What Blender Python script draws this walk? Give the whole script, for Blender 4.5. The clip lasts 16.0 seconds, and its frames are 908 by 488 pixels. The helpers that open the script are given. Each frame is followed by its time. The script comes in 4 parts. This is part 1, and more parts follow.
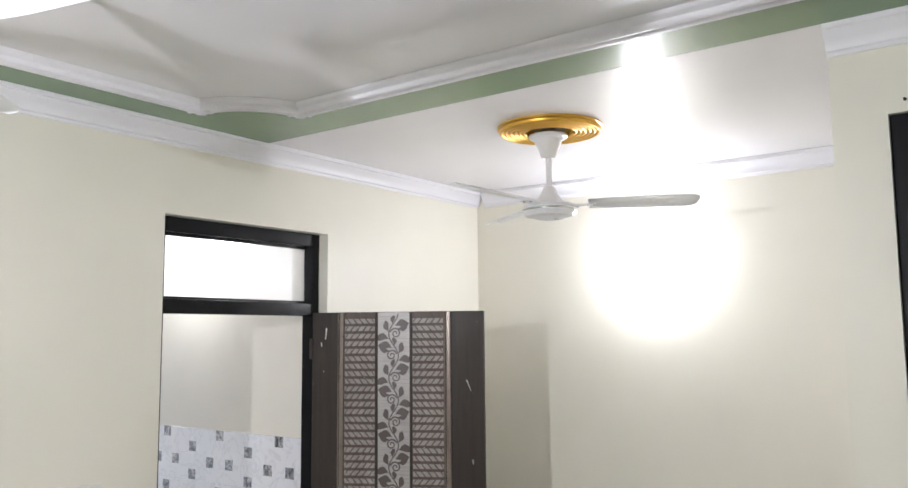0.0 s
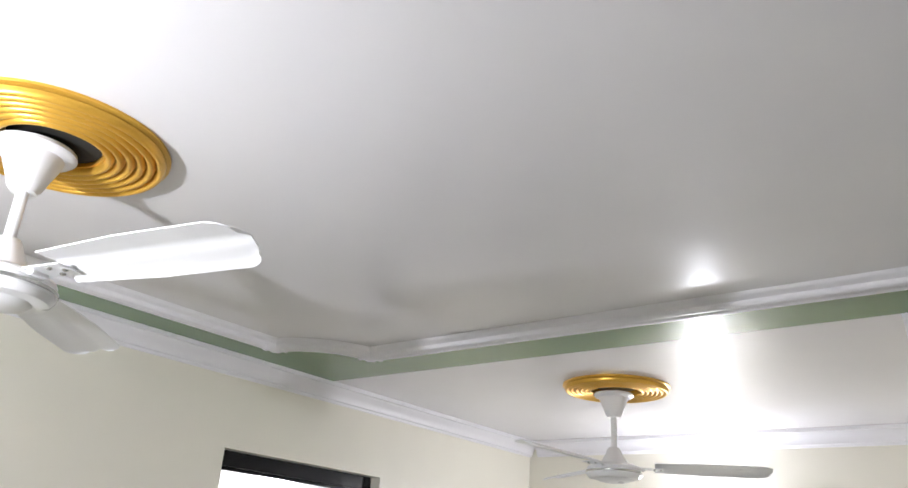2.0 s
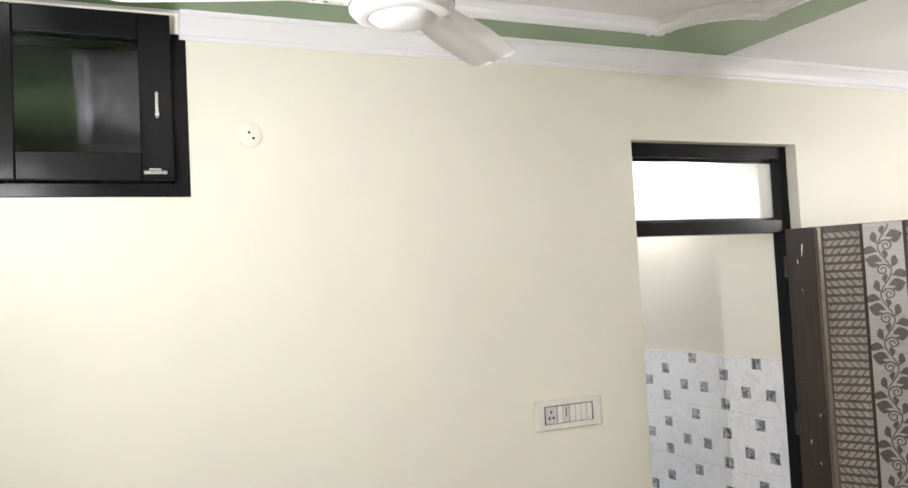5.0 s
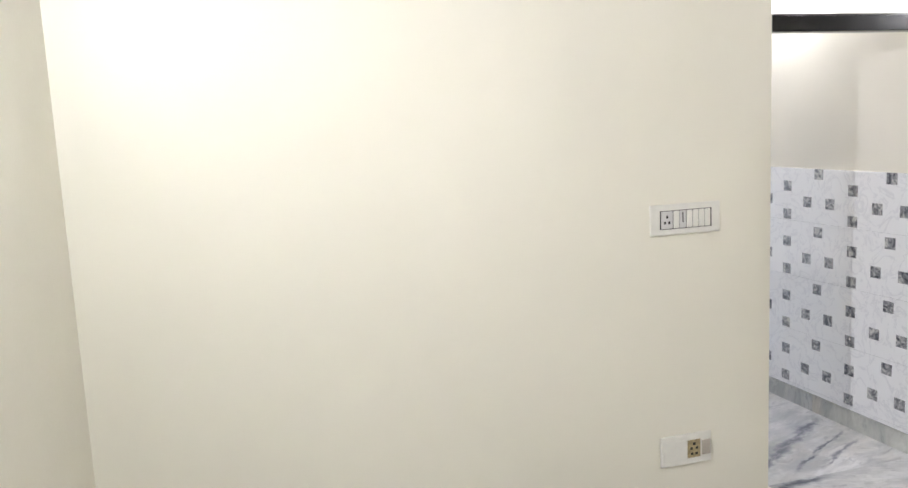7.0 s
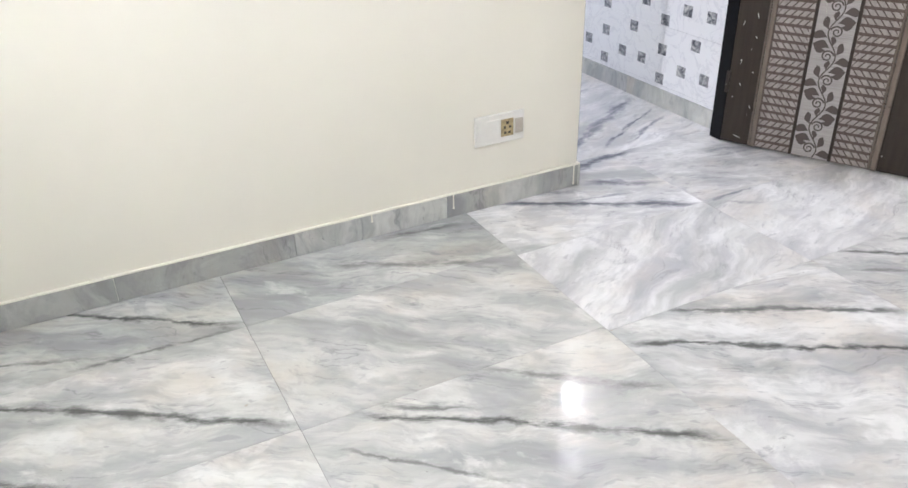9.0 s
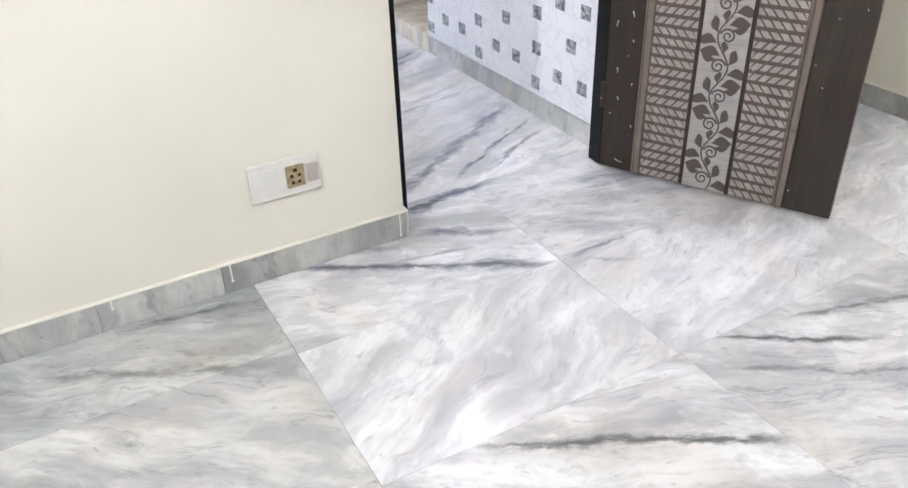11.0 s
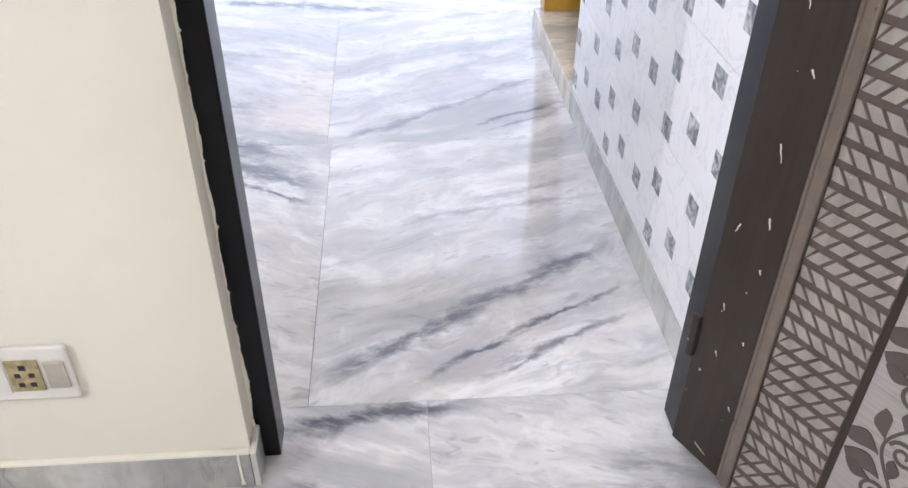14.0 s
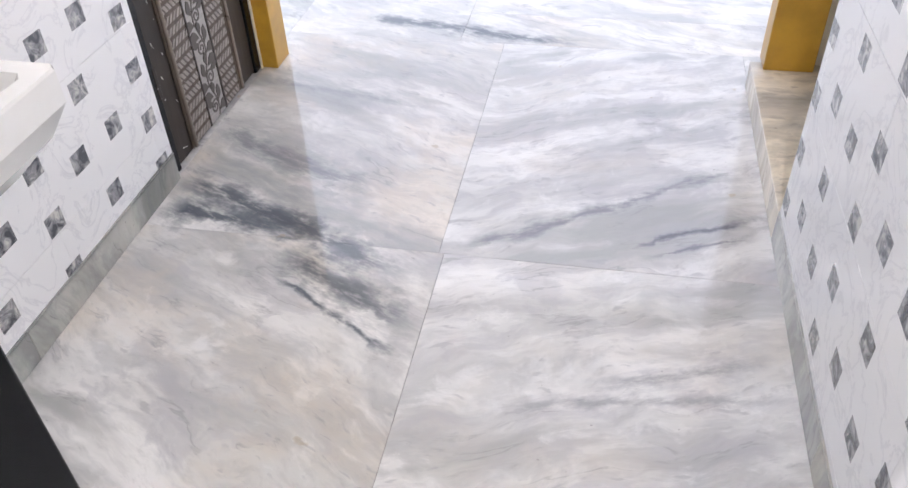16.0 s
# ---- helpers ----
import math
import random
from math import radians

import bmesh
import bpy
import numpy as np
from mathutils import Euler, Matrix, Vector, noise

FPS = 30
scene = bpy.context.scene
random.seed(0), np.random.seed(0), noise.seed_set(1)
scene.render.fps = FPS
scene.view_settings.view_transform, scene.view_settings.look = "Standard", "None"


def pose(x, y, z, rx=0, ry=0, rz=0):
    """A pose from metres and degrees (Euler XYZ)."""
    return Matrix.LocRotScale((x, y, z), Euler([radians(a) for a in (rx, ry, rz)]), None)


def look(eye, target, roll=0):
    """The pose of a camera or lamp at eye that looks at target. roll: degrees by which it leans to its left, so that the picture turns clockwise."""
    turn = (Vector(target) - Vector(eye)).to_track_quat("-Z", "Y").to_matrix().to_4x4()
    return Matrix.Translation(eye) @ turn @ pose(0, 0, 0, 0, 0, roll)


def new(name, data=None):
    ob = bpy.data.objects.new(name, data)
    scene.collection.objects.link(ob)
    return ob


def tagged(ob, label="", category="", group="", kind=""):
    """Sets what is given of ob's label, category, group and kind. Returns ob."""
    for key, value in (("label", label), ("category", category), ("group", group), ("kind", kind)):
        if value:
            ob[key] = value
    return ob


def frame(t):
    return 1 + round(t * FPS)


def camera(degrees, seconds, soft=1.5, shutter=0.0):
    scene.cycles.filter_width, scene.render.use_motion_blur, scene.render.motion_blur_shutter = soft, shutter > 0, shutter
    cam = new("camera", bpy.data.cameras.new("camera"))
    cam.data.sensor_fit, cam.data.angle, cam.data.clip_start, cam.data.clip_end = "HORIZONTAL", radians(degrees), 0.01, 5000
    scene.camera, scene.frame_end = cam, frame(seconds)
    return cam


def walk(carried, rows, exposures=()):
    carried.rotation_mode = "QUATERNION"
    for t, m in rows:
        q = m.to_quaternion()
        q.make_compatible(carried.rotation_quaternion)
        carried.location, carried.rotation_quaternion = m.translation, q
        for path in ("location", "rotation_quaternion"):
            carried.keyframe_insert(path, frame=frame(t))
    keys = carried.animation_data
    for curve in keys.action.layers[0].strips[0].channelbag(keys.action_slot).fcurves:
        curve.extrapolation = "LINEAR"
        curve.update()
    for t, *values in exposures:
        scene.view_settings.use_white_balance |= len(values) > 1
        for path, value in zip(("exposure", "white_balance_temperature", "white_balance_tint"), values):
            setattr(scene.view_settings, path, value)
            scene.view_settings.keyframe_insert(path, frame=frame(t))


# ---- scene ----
cam = camera(58.3, 16.0, soft=1.5)
PATH = [
    (0, (-1.947, -2.89, 1.835), (-0.346, -1.713, 2.055), -0.5),
    (0.5, (-1.975, -2.873, 1.879), (-0.347, -1.774, 2.26), 0.3),
    (1, (-1.997, -2.854, 1.903), (-0.386, -1.807, 2.459), 1.6),
    (1.5, (-2.018, -2.824, 1.923), (-0.454, -1.787, 2.613), 2.3),
    (2, (-2.056, -2.816, 1.917), (-0.628, -1.637, 2.671), 4.2),
    (2.5, (-2.074, -2.799, 1.919), (-0.8, -1.454, 2.671), 5.4),
    (3, (-2.083, -2.795, 1.886), (-0.926, -1.313, 2.569), 4.7),
    (3.5, (-2.059, -2.766, 1.86), (-0.906, -1.192, 2.302), 2.2),
    (4, (-2.031, -2.761, 1.816), (-0.876, -1.142, 2.031), -0.2),
    (4.5, (-2.041, -2.777, 1.776), (-1.003, -1.072, 1.902), -2.0),
    (4.7, (-2.059, -2.78, 1.78), (-1.12, -1.018, 1.899), -2.5),
    (6.8, (-2.09, -2.721, 1.623), (-1.52, -0.814, 1.427), -2.8),
    (7, (-2.077, -2.679, 1.622), (-1.52, -0.779, 1.339), -2.7),
    (7.5, (-2.079, -2.673, 1.586), (-1.555, -0.808, 1.09), -2.5),
    (8, (-2.083, -2.71, 1.59), (-1.588, -0.911, 0.869), -2.7),
    (8.5, (-2.043, -2.662, 1.526), (-1.444, -0.96, 0.665), -2.3),
    (9, (-1.922, -2.613, 1.495), (-1.13, -1.054, 0.523), -1.3),
    (9.5, (-1.715, -2.51, 1.462), (-0.888, -1.018, 0.417), -3.1),
    (10, (-1.486, -2.423, 1.484), (-0.647, -0.953, 0.418), -3.0),
    (12.3, (-0.362, -1.722, 1.345), (0.335, -0.163, 0.275), 1.6),
    (12.5, (-0.276, -1.655, 1.33), (0.361, -0.088, 0.263), 1.3),
    (13, (-0.07, -1.49, 1.357), (0.42, 0.094, 0.239), 0.7),
    (13.5, (0.174, -1.284, 1.363), (0.455, 0.342, 0.233), -0.5),
    (14, (0.303, -1.087, 1.357), (0.441, 0.531, 0.19), 0.7),
    (14.5, (0.378, -0.832, 1.348), (0.422, 0.755, 0.132), 0.8),
    (15, (0.421, -0.61, 1.354), (0.376, 0.94, 0.091), -0.7),
    (15.5, (0.473, -0.397, 1.364), (0.269, 1.145, 0.106), -2.1),
    (16, (0.473, -0.221, 1.414), (0.145, 1.286, 0.141), -2.4),
]
walk(cam, [(t, look(eye, target, roll)) for t, eye, target, roll in PATH],
     exposures=[(0, 0.36, 6050, 10), (1.0, 0.08, 6080, 10), (2.5, 0.08, 6100, 10), (3.5, 0.10, 6450, 6), (4.5, 0.36, 6470, 7), (7.0, 0.62, 6270, 10), (8.0, 0.88, 6120, 11),
                (9.5, 1.08, 5920, 12), (12.5, 1.16, 6000, 13), (13.5, 1.15, 6050, 14), (14.5, 1.05, 6100, 14), (16.0, 1.08, 6330, 14)])

# ---- world and light ----
world = bpy.data.worlds.new("world")
scene.world = world
world.use_nodes = True
wn = world.node_tree
sky = wn.nodes.new("ShaderNodeTexSky")
sky.sky_type, sky.sun_disc = "NISHITA", False
sky.sun_elevation, sky.sun_rotation = radians(50), radians(200)
wn.links.new(sky.outputs[0], wn.nodes["Background"].inputs[0])
wn.nodes["Background"].inputs[1].default_value = 0.12

BULB_POWER = 5700.0     # radiance of the round wall bulb of the room
ALCOVE_POWER = 1800.0    # the same in the alcove
CORRIDOR_POWER = 1800.0  # and in the corridor
DAY_POWER = 27.0      # daylight through the opening at the far end of the hall


def area_light(name, m, sx, sy, power, colour):
    lamp = bpy.data.lights.new(name, "AREA")
    lamp.shape, lamp.size, lamp.size_y, lamp.energy, lamp.color = "RECTANGLE", sx, sy, power, colour
    ob = new(name, lamp)
    ob.matrix_world = m
    return ob


area_light("daylight", look((-0.20, 3.97, 1.32), (-0.20, 0.0, 1.32)), 3.6, 2.5, DAY_POWER, (0.95, 0.96, 1.0))

# ---- dimensions ----
H = 2.71            # ceiling
XL, XB = -2.51, 2.236   # side wall, end wall of the alcove
XC, YC = 0.545, -2.41   # wall beside the alcove, its corner
YBACK = -4.3
TA = 0.13           # wall thickness
CR, CL = 0.962, -0.795  # corridor walls (under the tiles)
Y_END, Y_HALL = 2.45, 4.0
SK = 0.095          # skirting height
DOOR_W, DOOR_TOP = 0.925, 2.335


# ---- node helpers ----
class Nodes:
    def __init__(self, name):
        self.mat = bpy.data.materials.new(name)
        self.mat.use_nodes = True
        self.t = self.mat.node_tree
        self.b = self.t.nodes["Principled BSDF"]

    def n(self, kind, **props):
        node = self.t.nodes.new("ShaderNode" + kind)
        for k, v in props.items():
            if k == "operation":
                node.operation = v
            elif k == "data_type":
                node.data_type = v
            elif k == "blend_type":
                node.blend_type = v
        return node

    def put(self, sock, v):
        if isinstance(v, bpy.types.NodeSocket):
            self.t.links.new(v, sock)
        else:
            sock.default_value = v

    def math(self, op, a, b=0.0, clamp=False):
        node = self.n("Math", operation=op)
        node.use_clamp = clamp
        self.put(node.inputs[0], a)
        self.put(node.inputs[1], b)
        return node.outputs[0]

    def vec(self, op, a, b=(0, 0, 0)):
        node = self.n("VectorMath", operation=op)
        self.put(node.inputs[0], a)
        self.put(node.inputs[1], b)
        return node.outputs["Value"] if op in ("LENGTH", "DOT_PRODUCT", "DISTANCE") else node.outputs[0]

    def noise(self, vector, scale, detail=4.0, rough=0.55, distort=0.0):
        node = self.n("TexNoise")
        self.put(node.inputs["Vector"], vector)
        node.inputs["Scale"].default_value = scale
        node.inputs["Detail"].default_value = detail
        node.inputs["Roughness"].default_value = rough
        node.inputs["Distortion"].default_value = distort
        return node.outputs["Fac"]

    def ramp(self, fac, stops):
        node = self.n("ValToRGB")
        cr = node.color_ramp
        while len(cr.elements) < len(stops):
            cr.elements.new(0.5)
        for e, (p, c) in zip(cr.elements, stops):
            e.position, e.color = p, (*c, 1)
        self.put(node.inputs[0], fac)
        return node.outputs[0]

    def span(self, fac, a, b, c=0.0, d=1.0):
        node = self.n("MapRange")
        self.put(node.inputs[0], fac)
        for k, v in zip((1, 2, 3, 4), (a, b, c, d)):
            self.put(node.inputs[k], v)
        return node.outputs[0]

    def mix(self, fac, a, b, blend="MIX"):
        node = self.n("Mix", data_type="RGBA", blend_type=blend)
        self.put(node.inputs[0], fac)
        for sock, v in ((node.inputs[6], a), (node.inputs[7], b)):
            self.put(sock, (*v, 1) if isinstance(v, tuple) and len(v) == 3 else v)
        return node.outputs[2]

    def place(self):
        return self.n("NewGeometry").outputs["Position"]

    def local(self):
        return self.n("TexCoord").outputs["Object"]

    def random(self):
        return self.n("ObjectInfo").outputs["Random"]

    def bump(self, height, strength, distance=0.002):
        node = self.n("Bump")
        node.inputs["Strength"].default_value = strength
        node.inputs["Distance"].default_value = distance
        self.put(node.inputs["Height"], height)
        self.put(self.b.inputs["Normal"], node.outputs[0])

    def done(self, colour, rough=0.5, metal=0.0, coat=0.0, spec=None):
        self.put(self.b.inputs["Base Color"], (*colour, 1) if isinstance(colour, tuple) else colour)
        self.put(self.b.inputs["Roughness"], rough)
        self.b.inputs["Metallic"].default_value = metal
        self.b.inputs["Coat Weight"].default_value = coat
        self.b.inputs["Coat Roughness"].default_value = 0.05
        if spec is not None:
            self.b.inputs["Specular IOR Level"].default_value = spec
        return self.mat


def painted(name, colour, rough=0.35, mottle=0.06, relief=0.25, coat=0.0, sheen=(0.05, 0.08)):
    """Brushed or rolled wall paint: faint blotches, roller texture."""
    k = Nodes(name)
    p = k.place()
    big = k.noise(p, 1.6, 3)
    fine = k.noise(p, 90, 3)
    dark = tuple(c * (1 - mottle) for c in colour)
    col = k.mix(k.span(big, 0.3, 0.7), dark, colour)
    k.bump(k.math("ADD", k.math("MULTIPLY", fine, 0.4), k.noise(p, 9, 2)), relief, 0.003)
    return k.done(col, k.span(fine, 0.3, 0.7, rough - sheen[0], rough + sheen[1]), coat=coat)


def plain(name, colour, rough=0.4, metal=0.0, var=0.08, coat=0.0, scale=25.0):
    k = Nodes(name)
    f = k.noise(k.local(), scale, 4)
    col = k.mix(k.span(f, 0.35, 0.65), tuple(c * (1 - var) for c in colour), colour)
    return k.done(col, k.span(f, 0.3, 0.7, max(0.02, rough - 0.03), rough + 0.03), metal, coat)


def black_enamel():
    """Thick glossy black paint on a door frame, with brush ridges and chips."""
    k = Nodes("black_enamel")
    p = k.place()
    ridges = k.noise(k.vec("MULTIPLY", p, (30, 30, 3)), 1.0, 3)
    chips = k.noise(p, 38, 5, 0.7)
    col = k.mix(k.span(chips, 0.745, 0.775), (0.008, 0.008, 0.009), (0.30, 0.28, 0.26))
    k.bump(ridges, 0.04, 0.001)
    return k.done(col, k.span(ridges, 0.3, 0.7, 0.20, 0.25), spec=0.16)


def door_laminate(name, colour, rough=0.42):
    """Dark printed laminate with scuffs and white paint specks."""
    k = Nodes(name)
    p = k.local()
    grain = k.noise(k.vec("MULTIPLY", p, (40, 40, 3)), 1.0, 5)
    specks = k.noise(p, 55, 2)
    smear = k.noise(k.vec("MULTIPLY", p, (9, 9, 5)), 1.0, 4)
    col = k.mix(k.span(grain, 0.3, 0.7), tuple(c * 0.8 for c in colour), tuple(c * 1.15 for c in colour))
    col = k.mix(k.span(smear, 0.60, 0.75, 0, 0.35), col, tuple(c * 1.7 for c in colour))
    col = k.mix(k.span(specks, 0.735, 0.76), col, (0.5, 0.48, 0.45))
    k.bump(grain, 0.05, 0.001)
    return k.done(col, k.span(smear, 0.3, 0.7, rough - 0.08, rough + 0.12), spec=0.22)


def brushed_panel():
    k = Nodes("brushed_grey_laminate")
    p = k.local()
    grain = k.noise(k.vec("MULTIPLY", p, (6, 6, 160)), 1.0, 4)
    col = k.mix(k.span(grain, 0.3, 0.7), (0.31, 0.285, 0.275), (0.46, 0.43, 0.41))
    return k.done(col, 0.4, 0.15)


# dark streaks running through the marble: x, y of both ends, half width, strength
VEINS_WEST = [
    (-2.40, -0.32, -1.52, -0.92, 0.017, 0.95), (-1.40, -0.92, -0.53, -1.52, 0.018, 0.95), (-2.12, 0.03, -1.52, -0.37, 0.016, 0.95),
    (-2.10, -0.34, -1.54, -0.36, 0.008, 0.6), (-1.00, -0.92, -0.53, -1.29, 0.020, 0.6), (-1.32, -0.92, -1.05, -1.10, 0.008, 0.7),
    (-1.20, -0.12, -0.60, -0.42, 0.020, 0.5), (-2.44, -0.14, -2.02, -0.30, 0.010, 0.7), (-2.44, -0.62, -1.70, -1.20, 0.016, 0.8),
    (-0.95, -0.02, -0.56, -0.10, 0.018, 0.6), (-1.50, -1.02, -1.10, -1.40, 0.009, 0.6),
]
VEINS_EAST = [
    (-0.56, -1.02, 0.36, -1.57, 0.014, 1.0), (-0.34, -0.93, 0.40, -1.35, 0.017, 0.9), (0.46, -0.94, 0.90, -1.22, 0.013, 0.9),
    (-0.30, -0.98, 0.10, -1.16, 0.010, 0.5), (0.70, -0.98, 1.30, -1.18, 0.010, 0.7), (0.40, -1.05, 0.95, -1.42, 0.010, 0.5), (-0.31, -1.30, -0.16, -1.36, 0.030, 0.5),
]
VEINS_DOORWAY = [
    (0.10, 0.27, 0.95, 0.80, 0.030, 0.8), (0.34, 0.26, 0.93, 0.60, 0.013, 0.9), (0.46, 0.23, 0.90, 0.49, 0.012, 0.7),
    (0.11, 1.42, 0.93, 1.95, 0.022, 0.6), (0.56, 1.50, 0.95, 1.71, 0.013, 0.9), (0.62, 1.47, 0.95, 1.63, 0.010, 0.7),
    (0.50, 1.00, 0.95, 1.16, 0.016, 0.35), (0.30, 0.92, 0.95, 1.04, 0.014, 0.3),
    (0.80, 0.02, 1.05, 0.13, 0.020, 0.4), (0.35, -0.41, 0.70, -0.385, 0.010, 0.6), (0.40, -0.42, 0.60, -0.56, 0.010, 0.4),
]
VEINS_SILL = [
    (0.00, 0.13, 0.50, 0.19, 0.026, 1.0), (0.02, 0.01, 0.36, -0.19, 0.022, 0.8), (-0.42, 0.02, 0.36, -0.43, 0.024, 0.95),
    (0.70, 0.03, 0.96, -0.08, 0.020, 0.45), (-0.15, -0.12, 0.20, -0.20, 0.010, 0.5), (-0.30, 0.03, 0.02, -0.08, 0.020, 0.6),
]
VEINS_CORRIDOR = [
    (-0.80, 1.50, -0.20, 1.43, 0.055, 1.0), (-0.78, 1.66, 0.02, 1.30, 0.045, 0.9), (-0.36, 1.36, 0.09, 1.10, 0.055, 0.8),
    (-0.36, 1.27, 0.09, 1.00, 0.012, 0.9), (-0.80, 1.95, -0.15, 1.62, 0.050, 0.45), (-0.55, 2.86, 0.35, 2.70, 0.045, 0.95),
    (-0.80, 2.30, -0.10, 2.16, 0.030, 0.3),
]


def marble(name, degrees, veins, tint=(1.0, 1.0, 1.0), dark=(0.115, 0.12, 0.115), warm=0.30, tones=0.16, clean=0.0):
    """Polished white marble, clouded with grey, tan and olive; the grain runs at an angle in plan."""
    k = Nodes(name)
    p = k.place()
    rnd = k.random()
    comb = k.n("CombineXYZ")
    k.put(comb.inputs[0], k.math("MULTIPLY", rnd, 37.0))
    k.put(comb.inputs[1], k.math("MULTIPLY", rnd, 53.0))
    rot = k.n("VectorRotate")
    rot.rotation_type = "Z_AXIS"
    k.put(rot.inputs["Vector"], p)
    k.put(rot.inputs["Angle"], k.math("ADD", k.math("MULTIPLY", rnd, 0.25), -radians(degrees) - 0.12))
    q = k.vec("ADD", rot.outputs[0], comb.outputs[0])
    warp = k.n("TexNoise")
    k.put(warp.inputs["Vector"], q)
    warp.inputs["Scale"].default_value = 2.6
    warp.inputs["Detail"].default_value = 4.0
    w = k.vec("SCALE", k.vec("SUBTRACT", warp.outputs["Color"], (0.5, 0.5, 0.5)))
    w.node.inputs["Scale"].default_value = 0.22
    qw = k.vec("ADD", q, w)
    streak = k.noise(k.vec("MULTIPLY", qw, (1.6, 6.0, 1.0)), 1.0, 6, 0.58)
    bands = k.noise(k.vec("MULTIPLY", qw, (2.6, 15.0, 2.0)), 1.0, 6, 0.62)
    blotch = k.noise(k.vec("MULTIPLY", qw, (4.0, 7.0, 4.0)), 1.0, 8, 0.64, 0.5)
    cloud = k.noise(k.vec("MULTIPLY", qw, (1.3, 2.1, 1.0)), 1.0, 5)
    tan = k.noise(k.vec("MULTIPLY", q, (2.2, 3.2, 1.0)), 1.0, 6, 0.6)
    wash = k.noise(k.vec("MULTIPLY", qw, (3.1, 6.1, 2.0)), 1.3, 7, 0.62)
    grain = k.noise(k.vec("MULTIPLY", qw, (16, 46, 9)), 1.0, 4, 0.65)
    smear = k.noise(k.vec("MULTIPLY", qw, (0.9, 3.4, 1.0)), 1.0, 5, 0.6)
    thread = k.noise(k.vec("MULTIPLY", qw, (1.5, 8.0, 1.0)), 1.0, 5, 0.55)
    col = k.ramp(streak, [(0.33, (0.40, 0.405, 0.425)), (0.43, (0.58, 0.58, 0.59)), (0.51, (0.77, 0.765, 0.76)), (0.62, (0.88, 0.875, 0.87))])
    col = k.mix(k.span(cloud, 0.42, 0.62, 0.0, 0.55), col, (0.52, 0.525, 0.51))
    col = k.mix(k.span(bands, 0.53, 0.66, 0.0, 0.55), col, (0.46, 0.46, 0.485))
    col = k.mix(k.span(blotch, 0.52, 0.585, 0.0, 0.45), col, (0.46, 0.455, 0.49))
    col = k.mix(k.span(blotch, 0.45, 0.36, 0.0, 0.60), col, (0.90, 0.895, 0.89))
    col = k.mix(k.span(tan, 0.50, 0.66, 0.0, warm), col, (0.70, 0.59, 0.46))
    col = k.mix(k.span(smear, 0.55, 0.67, 0.0, 0.75), col, (0.34, 0.35, 0.345))
    col = k.mix(k.span(wash, 0.54, 0.62, 0.0, 0.40), col, (0.43, 0.44, 0.45))
    col = k.mix(k.span(grain, 0.52, 0.66, 0.0, 0.30), col, (0.44, 0.43, 0.43))
    fine = k.span(k.math("ABSOLUTE", k.math("SUBTRACT", thread, 0.5)), 0.0, 0.014, 1.0, 0.0)
    fine = k.math("MULTIPLY", fine, k.span(blotch, 0.48, 0.60, 0.0, 0.5))
    col = k.mix(fine, col, (0.24, 0.245, 0.25))
    flecks = k.noise(k.vec("MULTIPLY", qw, (11, 30, 5)), 1.0, 3, 0.5)
    col = k.mix(k.span(flecks, 0.65, 0.70, 0.0, 0.48), col, (0.36, 0.36, 0.385))
    pits = k.noise(k.vec("MULTIPLY", q, (1.0, 1.8, 1.0)), 38.0, 2)
    col = k.mix(k.span(pits, 0.735, 0.77, 0.0, 0.65), col, (0.26, 0.25, 0.25))
    spots = k.noise(q, 9.0, 3)
    col = k.mix(k.span(spots, 0.725, 0.75, 0.0, 0.6), col, (0.46, 0.38, 0.27))
    tone = k.span(k.math("FRACT", k.math("MULTIPLY", rnd, 7.13)), 0.0, 1.0, 0.0, tones)
    col = k.mix(tone, col, (0.50, 0.50, 0.50), "MULTIPLY")
    col = k.mix(clean, col, (0.88, 0.875, 0.865))
    # the dark streaks: nearly straight, feathered along the grain, with splinters beside them
    wig = k.n("TexNoise")
    k.put(wig.inputs["Vector"], p)
    wig.inputs["Scale"].default_value = 5.0
    wig.inputs["Detail"].default_value = 7.0
    wig.inputs["Roughness"].default_value = 0.66
    pw = k.vec("ADD", p, k.vec("MULTIPLY", k.vec("SUBTRACT", wig.outputs["Color"], (0.5, 0.5, 0.5)), (0.085, 0.085, 0.0)))
    ragged = k.noise(k.vec("MULTIPLY", q, (9, 30, 1)), 1.0, 6, 0.7)
    gaps = k.noise(p, 7.5, 4, 0.65)
    for x0, y0, x1, y1, half, strength in veins:
        L = math.hypot(x1 - x0, y1 - y0)
        ux, uy = (x1 - x0) / L, (y1 - y0) / L
        d = k.vec("SUBTRACT", pw, (x0, y0, 0))
        along = k.vec("DOT_PRODUCT", d, (ux, uy, 0))
        signed = k.vec("DOT_PRODUCT", d, (-uy, ux, 0))
        across = k.math("ABSOLUTE", signed)
        wide = k.math("MULTIPLY", k.span(gaps, 0.32, 0.68, 0.2, 1.7), half)
        inside = k.span(across, k.math("MULTIPLY", wide, 1.25), k.math("MULTIPLY", wide, 0.25))
        ends = k.math("MULTIPLY", k.span(along, 0.0, 0.10), k.span(along, L, L - 0.14))
        halo = k.math("MULTIPLY", k.span(signed, half * 6.0, 0.0, 0.0, 0.8), k.span(signed, -half * 3.0, 0.0))
